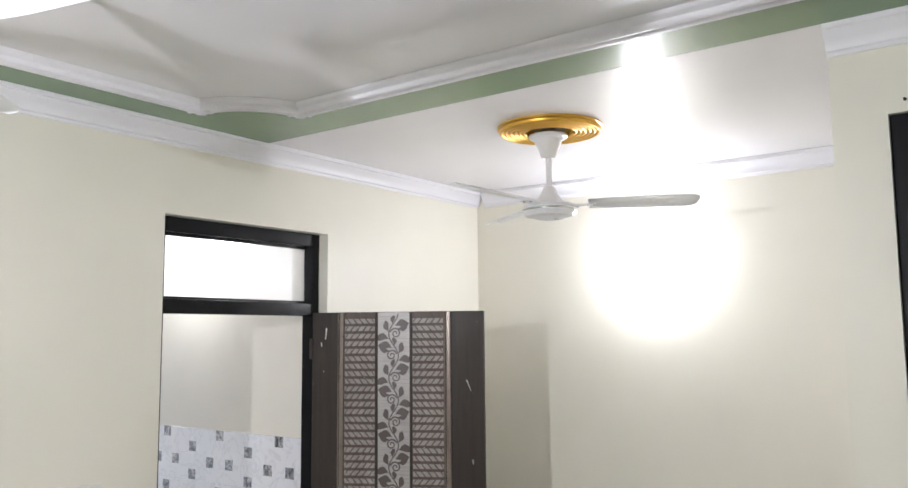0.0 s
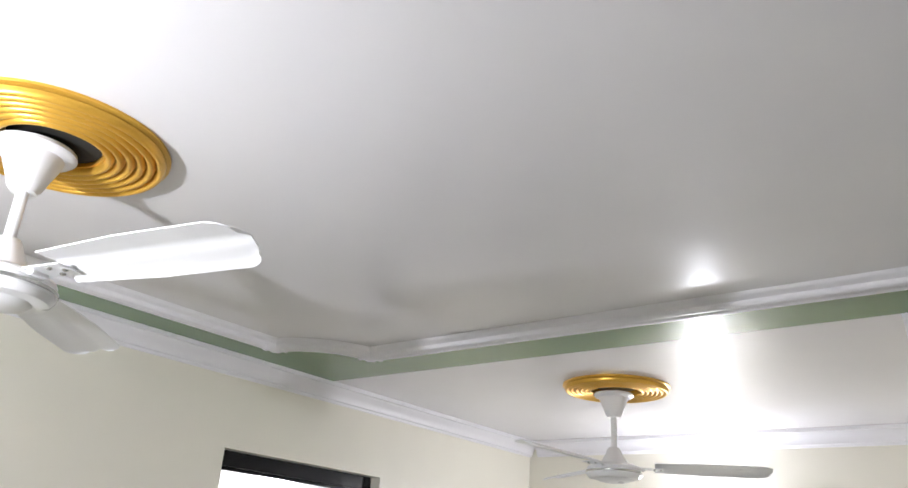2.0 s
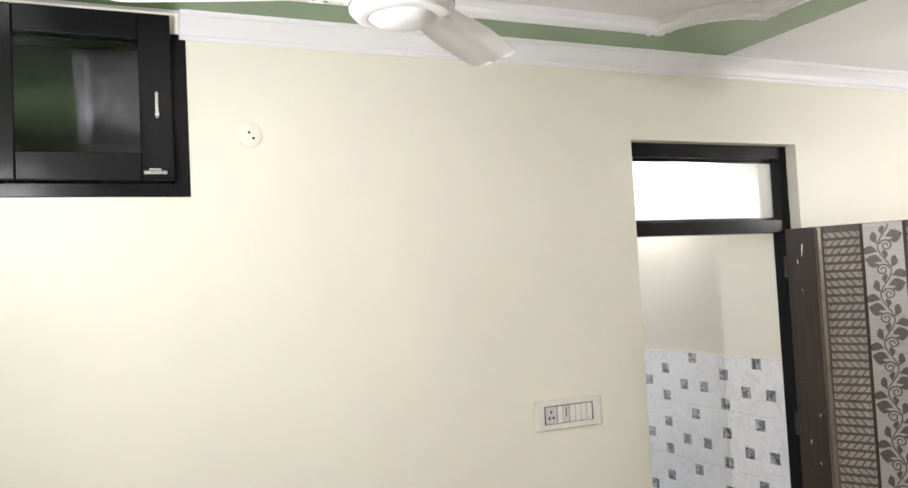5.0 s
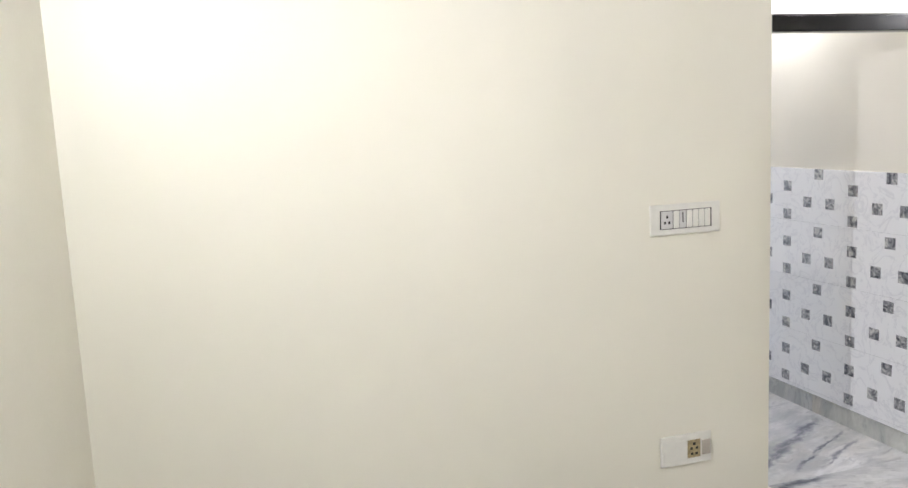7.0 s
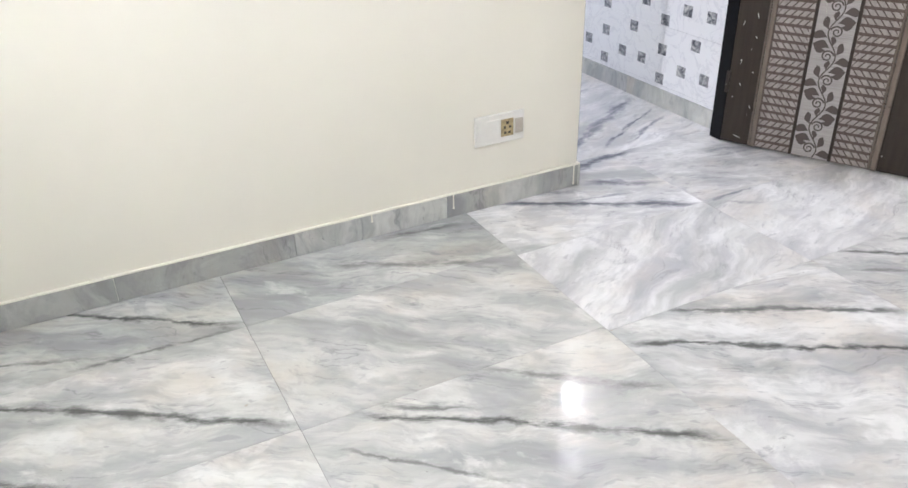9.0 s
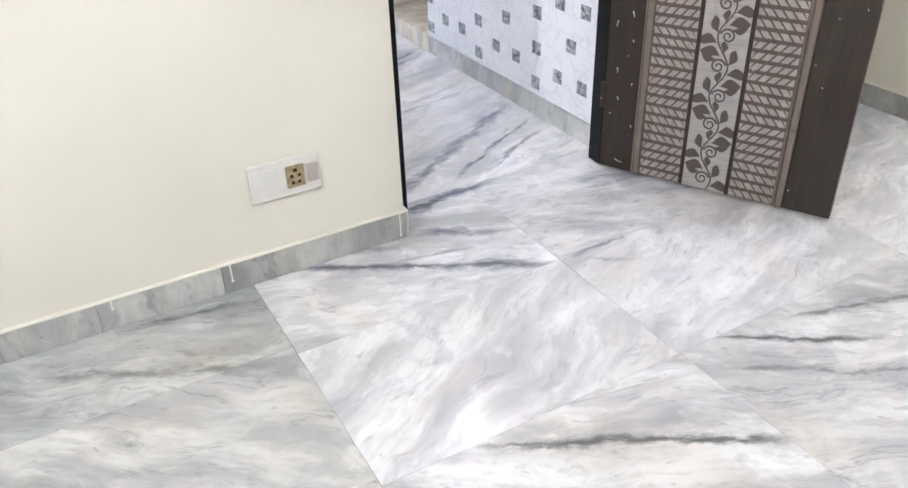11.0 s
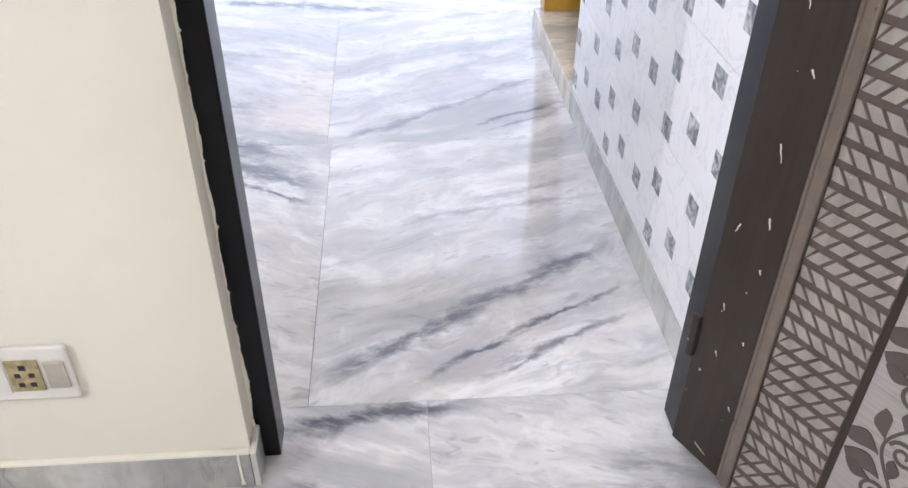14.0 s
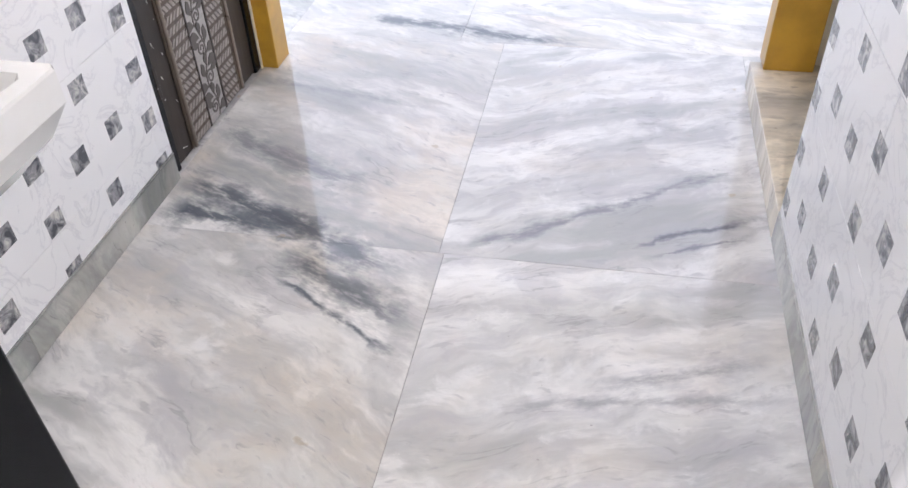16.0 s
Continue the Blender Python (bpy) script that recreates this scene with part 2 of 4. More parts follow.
        halo = k.math("MULTIPLY", k.math("MULTIPLY", halo, ends), k.span(ragged, 0.42, 0.62))
        col = k.mix(k.math("MULTIPLY", halo, 0.7), col, tuple(c * 1.2 + 0.20 for c in dark))
        core = k.math("MULTIPLY", k.math("MULTIPLY", inside, ends), k.span(ragged, 0.32, 0.52, 0.22, 1.0))
        col = k.mix(k.math("MULTIPLY", core, strength), col, dark)
    col = k.mix(1.0, col, tint, "MULTIPLY")
    k.bump(streak, 0.03, 0.001)
    return k.done(col, k.span(cloud, 0.3, 0.7, 0.045, 0.065), spec=0.42)


def wall_tile_material():
    """White veined ceramic tile, 478 x 306 mm, with five printed grey marble squares."""
    k = Nodes("printed_wall_tile")
    p = k.local()
    sep = k.n("SeparateXYZ")
    k.put(sep.inputs[0], p)
    u, v = sep.outputs[0], sep.outputs[2]
    vein = k.noise(k.vec("MULTIPLY", k.place(), (1, 1, 1)), 7.0, 5, 0.6, 1.2)
    line = k.math("ABSOLUTE", k.math("SUBTRACT", vein, 0.5))
    base = k.mix(k.span(line, 0.0, 0.03, 0.55, 0.0), (0.87, 0.87, 0.885), (0.66, 0.66, 0.70))
    inner = k.noise(k.place(), 24.0, 4, 0.6, 1.2)
    grey = k.ramp(inner, [(0.38, (0.08, 0.085, 0.10)), (0.52, (0.30, 0.30, 0.32)), (0.66, (0.62, 0.61, 0.59))])
    mask = None
    for cu, cv in ((0.239, 0.259), (0.478, 0.187), (0.0, 0.187), (0.0, 0.033), (0.478, 0.033), (0.156, 0.108), (0.322, 0.108)):
        du = k.math("LESS_THAN", k.math("ABSOLUTE", k.math("SUBTRACT", u, cu)), 0.032)
        dv = k.math("LESS_THAN", k.math("ABSOLUTE", k.math("SUBTRACT", v, cv)), 0.028)
        m = k.math("MULTIPLY", du, dv)
        mask = m if mask is None else k.math("MAXIMUM", mask, m)
    col = k.mix(mask, base, grey)
    return k.done(col, 0.16, coat=0.3)


def glass_material(name, colour, rough=0.0, transmission=1.0):
    k = Nodes(name)
    k.b.inputs["Transmission Weight"].default_value = transmission
    k.b.inputs["IOR"].default_value = 1.45
    return k.done(colour, rough)


def glow(name, colour, strength):
    k = Nodes(name)
    k.b.inputs["Emission Color"].default_value = (*colour, 1)
    k.b.inputs["Emission Strength"].default_value = strength
    return k.done((0.9, 0.9, 0.9), 0.4)


M_WALL = painted("cream_wall_paint", (0.80, 0.77, 0.665), 0.42, 0.05, 0.08)
M_CORR = painted("cream_corridor_paint", (0.82, 0.78, 0.68), 0.40)
M_CEIL = painted("white_ceiling_paint", (0.78, 0.765, 0.77), 0.22, 0.05, 0.0, sheen=(0.01, 0.01))
M_GREEN = painted("green_band_paint", (0.17, 0.27, 0.12), 0.18, 0.10, 0.08)
M_PLASTER = painted("white_plaster_moulding", (0.80, 0.79, 0.81), 0.35, 0.04, 0.06)
M_GOLD = plain("gold_paint", (0.74, 0.43, 0.06), 0.34, 0.6, 0.06)
M_WHITE = plain("white_enamel", (0.82, 0.82, 0.82), 0.30, 0.0, 0.015, 0.2, 6.0)
M_PLASTIC = plain("white_plastic", (0.76, 0.745, 0.69), 0.35, 0.0, 0.05)
M_SWITCH = plain("grey_white_switch", (0.62, 0.61, 0.60), 0.3, 0.0, 0.06)
M_BLACK = black_enamel()
# near-black stands for the dark inside holes and gaps built flat; also the nail
M_DARKGAP = plain("dark_recess", (0.015, 0.014, 0.013), 0.7)
M_DOOR = door_laminate("dark_brown_laminate", (0.040, 0.031, 0.025))
M_DOORB = door_laminate("brown_weave_laminate", (0.115, 0.088, 0.075))
M_BEAD = plain("bronze_bead", (0.20, 0.16, 0.13), 0.30, 0.3, 0.15)
M_SLAT = door_laminate("pale_weave_laminate", (0.34, 0.305, 0.28), 0.35)
M_PANEL = brushed_panel()
M_FLOWER = plain("dark_floral_print", (0.085, 0.068, 0.058), 0.4)
M_METAL = plain("steel", (0.62, 0.62, 0.60), 0.25, 1.0, 0.1)
M_BRASS = plain("worn_brass", (0.50, 0.40, 0.22), 0.45, 0.25, 0.45, scale=60.0)
M_YELLOW = plain("yellow_varnished_wood", (0.62, 0.35, 0.04), 0.35, 0.0, 0.25, 0.2, 8.0)
M_CERAMIC = plain("white_ceramic", (0.85, 0.85, 0.84), 0.1, 0.0, 0.02, 0.4)
M_MARBLE = marble("marble_grain_falling", -32, VEINS_WEST, (0.87, 0.87, 0.835))
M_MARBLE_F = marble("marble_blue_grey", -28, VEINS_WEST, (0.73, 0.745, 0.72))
M_MARBLE_B = marble("marble_grain_rising", 27, VEINS_DOORWAY, (1, 1, 1), (0.13, 0.135, 0.17), 0.22, clean=0.08)
M_MARBLE_C = marble("marble_grain_level", -30, VEINS_EAST, (0.90, 0.90, 0.885))
M_MARBLE_D = marble("marble_corridor_west", -24, VEINS_CORRIDOR, (1.0, 0.985, 0.96), (0.10, 0.115, 0.14), 0.40, clean=0.06)
M_MARBLE_S = marble("marble_skirting", 35, [], (0.84, 0.85, 0.81), tones=0.6)
M_MARBLE_E = marble("marble_doorway", -20, VEINS_SILL, (1, 1, 1), (0.13, 0.135, 0.16), 0.25)
M_LEDGE = marble("marble_threshold", 20, [], (0.98, 0.90, 0.76))
M_TILE = wall_tile_material()
M_GROUT = plain("white_grout", (0.62, 0.61, 0.60), 0.8)
M_FROST = glass_material("frosted_glass", (0.93, 0.94, 0.96), 0.30)
M_GLASS = glass_material("dark_glass", (0.55, 0.58, 0.62), 0.02)
LED = (0.99, 0.965, 1.0)
M_BULB = glow("lit_bulb", LED, BULB_POWER)
M_BULB_ALCOVE = glow("lit_bulb_alcove", LED, ALCOVE_POWER)
M_BULB_CORRIDOR = glow("lit_bulb_corridor", LED, CORRIDOR_POWER)


# ---- mesh helpers ----
def mesh_object(name, bm, material, smooth=False):
    me = bpy.data.meshes.new(name)
    bmesh.ops.recalc_face_normals(bm, faces=bm.faces)
    bm.to_mesh(me)
    bm.free()
    for m in material if isinstance(material, (list, tuple)) else (material,):
        me.materials.append(m)
    if smooth:
        for p in me.polygons:
            p.use_smooth = True
        me.set_sharp_from_angle(angle=radians(35))
    return new(name, me)


def part(name, bm, material, parent, label="", smooth=False):
    ob = mesh_object(name, bm, material, smooth)
    ob.parent = parent
    if label:
        tagged(ob, label)
    return ob


def thing(name, m, label, category, group="", kind=""):
    ob = new(name)
    ob.matrix_world = m
    ob.empty_display_size = 0.05
    return tagged(ob, label, category, group, kind)


def box(bm, x0, x1, y0, y1, z0, z1, bevel=0.0):
    made = bmesh.ops.create_cube(bm, size=1.0)["verts"]
    for v in made:
        v.co = ((x0 + x1) / 2 + v.co.x * (x1 - x0), (y0 + y1) / 2 + v.co.y * (y1 - y0), (z0 + z1) / 2 + v.co.z * (z1 - z0))
    if bevel > 0:
        edges = {e for v in made for e in v.link_edges}
        bmesh.ops.bevel(bm, geom=list(edges), offset=bevel, segments=2, affect="EDGES", profile=0.5)
    return bm


def boxes(*rows, bevel=0.0):
    bm = bmesh.new()
    for r in rows:
        box(bm, *r, bevel=bevel)
    return bm


def lathe(profile, segments=48, scale_y=1.0):
    """A solid of revolution round z from (radius, z) pairs."""
    bm = bmesh.new()
    rings = []
    for r, z in profile:
        if r < 1e-5:
            rings.append([bm.verts.new((0, 0, z))])
        else:
            rings.append([bm.verts.new((r * math.cos(2 * math.pi * i / segments), r * math.sin(2 * math.pi * i / segments) * scale_y, z)) for i in range(segments)])
    for a, b in zip(rings, rings[1:]):
        for i in range(segments):
            j = (i + 1) % segments
            if len(a) == 1 and len(b) > 1:
                bm.faces.new((a[0], b[i], b[j]))
            elif len(b) == 1 and len(a) > 1:
                bm.faces.new((a[i], a[j], b[0]))
            elif len(a) > 1:
                bm.faces.new((a[i], a[j], b[j], b[i]))
    return bm


def sweep(bm, points, profile, z=0.0, closed=False):
    """Sweeps (sideways, drop) pairs along plan points; sideways is to the left of the way."""
    rings = []
    n = len(points)
    for i, p in enumerate(points):
        a = Vector(points[i - 1] if i or closed else points[0])
        b = Vector(points[(i + 1) % n] if i < n - 1 or closed else points[-1])
        d = (b - a).normalized()
        side = Vector((-d.y, d.x))
        rings.append([bm.verts.new((p[0] + side.x * s, p[1] + side.y * s, z - h)) for s, h in profile])
    for i in range(n - 1 + closed):
        a, b = rings[i], rings[(i + 1) % n]
        for j in range(len(profile) - 1):
            bm.faces.new((a[j], a[j + 1], b[j + 1], b[j]))
    if not closed:
        bm.faces.new(rings[0])
        bm.faces.new(rings[-1][::-1])
    return bm


# ---- walls, floor base, ceilings ----
def wall(name, rows, label, material=None):
    ob = mesh_object(name, boxes(*rows), material or M_WALL)
    return tagged(ob, label, "wall", kind="structure")


WX0, WX1, WZ0, WZ1 = -2.40, -1.769, 2.10, 2.64
wall("wall_north", [
    (XL - TA, WX0, 0, TA, 0, H), (WX0, WX1, 0, TA, 0, WZ0), (WX0, WX1, 0, TA, WZ1, H), (WX1, 0, 0, TA, 0, H),
    (0, DOOR_W, 0, TA, DOOR_TOP, H), (DOOR_W, XB, 0, TA, 0, H)], "cream painted plaster wall with a doorway")
wall("wall_west", [(XL - TA, XL, YBACK, 0, 0, H), (XL - TA, XL, TA, Y_HALL, 0, H)], "cream painted side wall of the room")
wall("wall_east", [(XB, XB + TA, YBACK, Y_HALL, 0, H)], "cream painted end wall of the alcove")
D2A, D2B, D2TOP = -3.42, -2.556, 2.432
wall("wall_alcove", [
    (XC, XC + TA, D2B, YC, 0, H), (XC, XC + TA, D2A, D2B, D2TOP, H), (XC, XC + TA, YBACK, D2A, 0, H),
    (XC + TA, XB, YC - TA, YC, 0, H)], "cream painted wall beside the alcove with a second doorway")
wall("wall_south", [(XL - TA, XB + TA, YBACK - TA, YBACK, 0, H)], "cream painted back wall of the room")
OP0, OP1 = 1.60, Y_END
wall("wall_corridor_east", [
    (CR, CR + 0.115, TA, OP0, 0, H), (CR, CR + 0.115, OP0, OP1, 2.1, H),
    (1.95, 2.05, OP0 - 0.12, Y_END, 0, H), (CR + 0.115, 1.95, OP0 - 0.12, OP0 - 0.02, 0, H)],
    "cream painted corridor wall above white printed tiles", M_CORR)
LD0, LD1, LDTOP = 1.64, 2.36, 2.05
wall("wall_corridor_west", [
    (CL - 0.115, CL, TA, LD0, 0, H), (CL - 0.115, CL, LD0, LD1, LDTOP, H), (CL - 0.115, CL, LD1, Y_END, 0, H)],
    "cream painted corridor wall above white printed tiles", M_CORR)
wall("wall_hall", [
    (XL, -0.82, Y_END, Y_END + TA, 0, H), (1.145, XB, Y_END, Y_END + TA, 0, H), (-0.82, 1.145, Y_END, Y_END + TA, 2.25, H)],
    "cream painted wall round the opening to the hall", M_CORR)
wall("wall_hall_north", [
    (XL, -2.05, Y_HALL, Y_HALL + TA, 0, H), (1.65, XB, Y_HALL, Y_HALL + TA, 0, H), (-2.05, 1.65, Y_HALL, Y_HALL + TA, 2.6, H)],
    "cream painted far wall of the hall, open to daylight", M_CORR)
tagged(mesh_object("ceiling", boxes((XL - TA, XB + TA, YBACK - TA, Y_HALL + TA, H, H + 0.12)), M_CEIL),
       "glossy white painted plaster ceiling", "ceiling", kind="structure")
ground = tagged(mesh_object("ground", boxes((-60, 60, -60, 60, -0.30, -0.12)), plain("courtyard_concrete", (0.30, 0.29, 0.28), 0.8)),
                "plain grey ground outside the building", "ground", kind="structure")

# ---- marble floor, slab by slab ----
floor = tagged(mesh_object("floor", boxes((XL - TA, XB + TA, YBACK - TA, Y_HALL + TA, -0.12, -0.006)), plain("joint_cement", (0.36, 0.35, 0.34), 0.8)),
               "polished white and grey marble slab floor", "floor", kind="structure")
GAP = 0.0006


def slab(x0, x1, y0, y1, material, parent=floor, z0=-0.005, z1=0.0):
    bm = boxes((x0 + GAP, x1 - GAP, y0 + GAP, y1 - GAP, z0, z1))
    return part("slab", bm, material, parent)


for x0, x1, cuts, mat in (
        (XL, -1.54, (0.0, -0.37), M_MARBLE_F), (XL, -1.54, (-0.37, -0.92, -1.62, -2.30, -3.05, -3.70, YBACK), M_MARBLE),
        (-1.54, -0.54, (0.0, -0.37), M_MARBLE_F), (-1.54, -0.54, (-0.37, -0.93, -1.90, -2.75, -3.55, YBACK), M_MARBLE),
        (-0.54, 0.355, (0.195, -0.405), M_MARBLE_E), (-0.54, 0.355, (-0.405, -0.955), M_MARBLE_B),
        (-0.54, 0.36, (-0.955, -1.85, -2.7, -3.5, YBACK), M_MARBLE_C),
        (0.355, 1.30, (0.195, -0.395), M_MARBLE_E), (0.355, 1.30, (-0.395, -0.955), M_MARBLE_B), (0.36, 1.30, (-0.955, -1.75, -2.6, -3.5, YBACK), M_MARBLE_C),
        (1.30, XB, (0.0, -0.8, -1.6, -2.41), M_MARBLE_B), (1.30, XB, (-2.41, -3.4, YBACK), M_MARBLE_C),
        (CL, 0.09, (1.41, 0.195), M_MARBLE_D), (0.09, CR, (1.41, 0.195), M_MARBLE_B),
        (CL, 0.075, (2.68, 1.41), M_MARBLE_D), (0.075, CR, (2.68, 1.41), M_MARBLE_B),
        (XL, CL, (2.68, 1.3, TA), M_MARBLE_D), (CR, XB, (2.68, 1.3, TA), M_MARBLE_B),
        (XL, -0.8, (Y_HALL, 3.6, 2.68), M_MARBLE), (-0.8, -0.1, (Y_HALL, 3.2, 2.68), M_MARBLE_D),
        (-0.1, 1.2, (Y_HALL, 2.95, 2.68), M_MARBLE_D), (1.2, XB, (Y_HALL, 3.3, 2.68), M_MARBLE)):
    for a, b in zip(cuts, cuts[1:]):
        slab(x0, x1, b, a, mat)


# ---- skirting ----
def skirting(name, x0, x1, y0, y1, lip=True):
    """Marble strips end to end under a thick lip of wall paint."""
    along_x = x1 - x0 > y1 - y0
    a, b = (x0, x1) if along_x else (y0, y1)
    back = tagged(mesh_object(name, boxes((x0, x1, y0, y1, SK + 0.0005, SK + 0.007), bevel=0.002) if lip else boxes((x0, x1, y0, y1, SK - 0.004, SK - 0.001)), M_WALL if lip else M_GROUT),
                  "grey marble skirting strips under a thick paint edge", "skirting", kind="structure")
    n = max(1, round((b - a) / 0.62))
    for i in range(n):
        p, q = a + (b - a) * i / n + 0.0006, a + (b - a) * (i + 1) / n - 0.0006
        row = (p, q, y0, y1, 0.0005, SK) if along_x else (x0, x1, p, q, 0.0005, SK)
        part("strip", boxes(row, bevel=0.0015), M_MARBLE_S, back)
    return back


skirting("skirting_north", XL, 0.0, -0.014, -0.0005)
skirting("skirting_north_alcove", DOOR_W, XB, -0.014, -0.0005)
skirting("skirting_west", XL + 0.0005, XL + 0.014, YBACK, -0.0145)
skirting("skirting_east", XB - 0.014, XB - 0.0005, YC, -0.0145)
skirting("skirting_alcove", XC - 0.014, XC - 0.0005, D2B, YC)
skirting("skirting_corridor_east", CR - 0.012, CR - 0.0005, TA, OP0, False)
skirting("skirting_corridor_west", CL + 0.0005, CL + 0.012, TA, LD0, False)
skirting("skirting_doorway", 0.0005, 0.012, -0.0135, 0.058)

# raised marble threshold of the side opening
tagged(mesh_object("threshold", boxes((CR - 0.012, 1.95, OP0, Y_END, 0.0005, SK), bevel=0.003), M_LEDGE), "raised pale marble threshold of a side opening", "threshold", kind="structure")

# ---- ceiling band and mouldings ----
RX0, RX1, RY0, RY1, RR = -2.12, 0.222, -2.97, -0.285, 0.265
BX0, BX1, BY0, BY1 = XL + 0.05, 0.484, YBACK + 0.9, -0.045


def quarter(cx, cy, a0, r, n=14):
    return [(cx + r * math.cos(radians(a0 + 90 * i / n)), cy + r * math.sin(radians(a0 + 90 * i / n))) for i in range(n + 1)]


def green_band():
    bm = bmesh.new()
    z0, z1 = H - 0.004, H - 0.0005
    for x0, x1, y0, y1 in ((BX0, BX1, RY1, BY1), (BX0, BX1, BY0, RY0), (BX0, RX0, RY0, RY1), (RX1, BX1, RY0, RY1)):
        vs = [bm.verts.new((x, y, z0)) for x, y in ((x0, y0), (x0, y1), (x1, y1), (x1, y0))]
        bm.faces.new(vs)
    for cx, cy, a0 in ((RX1, RY1, 180), (RX0, RY1, 270), (RX0, RY0, 0), (RX1, RY0, 90)):
        arc = [bm.verts.new((x, y, z0)) for x, y in quarter(cx, cy, a0, RR)]
        c = bm.verts.new((cx, cy, z0))
        for a, b in zip(arc, arc[1:]):
            bm.faces.new((c, a, b))
    return bm


tagged(mesh_object("ceiling_band", green_band(), M_GREEN), "glossy green painted band round the ceiling", "ceiling trim", kind="structure")

BEADS = [(0.0, 0.0), (0.0, 0.021), (0.006, 0.026), (0.022, 0.028), (0.034, 0.025), (0.040, 0.019), (0.045, 0.021), (0.050, 0.027),
         (0.058, 0.031), (0.068, 0.030), (0.075, 0.025), (0.079, 0.016), (0.086, 0.013), (0.096, 0.011), (0.106, 0.007), (0.112, 0.0)]


def ceiling_moulding():
    bm = bmesh.new()
    e = RR
    for pts in ([(RX1 - e, RY1), (RX0 + e, RY1)], [(RX0, RY1 - e), (RX0, RY0 + e)], [(RX0 + e, RY0), (RX1 - e, RY0)], [(RX1, RY0 + e), (RX1, RY1 - e)]):
        sweep(bm, pts, BEADS, H - 0.0005)
    for cx, cy, a0 in ((RX1, RY1, 180), (RX0, RY1, 270), (RX0, RY0, 0), (RX1, RY0, 90)):
        sweep(bm, quarter(cx, cy, a0, RR)[::-1], BEADS, H - 0.0005)
    return bm


tagged(mesh_object("ceiling_moulding", ceiling_moulding(), M_PLASTER, True), "white beaded plaster moulding with notched corners on the ceiling", "moulding", kind="structure")

CORNICE = [(0.0, 0.088), (0.008, 0.088), (0.012, 0.078), (0.020, 0.074), (0.022, 0.060), (0.030, 0.044), (0.044, 0.032), (0.050, 0.022), (0.060, 0.018), (0.062, 0.0005), (0.0, 0.0005)]


def cornice(name, pts):
    return tagged(mesh_object(name, sweep(bmesh.new(), pts, CORNICE, H - 0.0005), M_PLASTER, True), "white plaster cornice along the wall top", "cornice", kind="structure")


cornice("cornice_north", [(XB, -0.0005), (-1.79, -0.0005)])
cornice("cornice_east", [(XB - 0.0005, YC), (XB - 0.0005, -0.06)])
cornice("cornice_alcove", [(XC - 0.0005, YBACK), (XC - 0.0005, YC + 0.0)])
cornice("cornice_west", [(XL + 0.0005, -0.06), (XL + 0.0005, YBACK)])

# ---- corridor wall tiles ----
TW, TH = 0.478, 0.306


def tiled_wall(name, x, y_start, y_end, side, first, lift=0.0):
    """Rows of printed tiles. side -1 faces -x, +1 faces +x; first is where a full tile's edge lies along y."""
    back = tagged(mesh_object(name, boxes((min(x, x + side * 0.002), max(x, x + side * 0.002), y_start, y_end, SK, SK + 4 * TH)), M_GROUT),
                  "white ceramic wall tiles with small grey marble squares", "wall tiles", kind="structure")
    y = first
    while y > y_start:
        y -= TW
    while y < y_end:
        a, b = max(y, y_start), min(y + TW, y_end)
        if b - a > 0.02:
            for row in range(-1 if lift else 0, 4):
                v0, v1 = max(0.0, -row * TH - lift), min(TH, (4 - row) * TH - lift)
                if v1 - v0 < 0.01:
                    continue
                if side < 0:
                    m = Matrix(((0, 1, 0, x + 0.0), (-1, 0, 0, y + TW), (0, 0, 1, SK + lift + row * TH), (0, 0, 0, 1)))
                else:
                    m = Matrix(((0, -1, 0, x), (1, 0, 0, y), (0, 0, 1, SK + lift + row * TH), (0, 0, 0, 1)))
                bm = bmesh.new()
                u0, u1 = ((y + TW - b), (y + TW - a)) if side < 0 else (a - y, b - y)
                box(bm, u0 + 0.0006, u1 - 0.0006, -0.008, -0.002, v0 + 0.0006, v1 - 0.0006)
                ob = part("wall_tile", bm, M_TILE, back)
                ob.matrix_basis = m
        y += TW
    return back


tiled_wall("wall_tiles_east", CR, TA, OP0, -1, 0.610, 0.020)
tiled_wall("wall_tiles_west", CL, TA, LD0, 1, 1.10, 0.117)


# ---- doors ----
def door_frame(name, m, width, top, mullion, label, jamb=0.055, depth=0.10):
    """Black frame in local coordinates: x along the wall, y into it, z up; mullion (z0, z1) or None."""
    f = thing(name, m, label, "door frame", kind="structure")
    part("jamb", boxes((0, jamb, 0.0, depth, 0.004, top), bevel=0.003), M_BLACK, f)
    part("jamb", boxes((width - jamb, width, 0.0, depth, 0.004, top), bevel=0.003), M_BLACK, f)
    part("head", boxes((jamb + 0.001, width - jamb - 0.001, 0.0, depth, top - 0.062, top), bevel=0.003), M_BLACK, f)
    if mullion:
        part("mullion", boxes((jamb + 0.001, width - jamb - 0.001, 0.0, depth, *mullion), bevel=0.003), M_BLACK, f)
        part("transom_bead", boxes((jamb + 0.001, width - jamb - 0.001, 0.046, 0.058, mullion[1] + 0.0005, mullion[1] + 0.012),
                                   (jamb + 0.001, width - jamb - 0.001, 0.046, 0.058, top - 0.074, top - 0.0625)), M_BLACK, f)
    return f


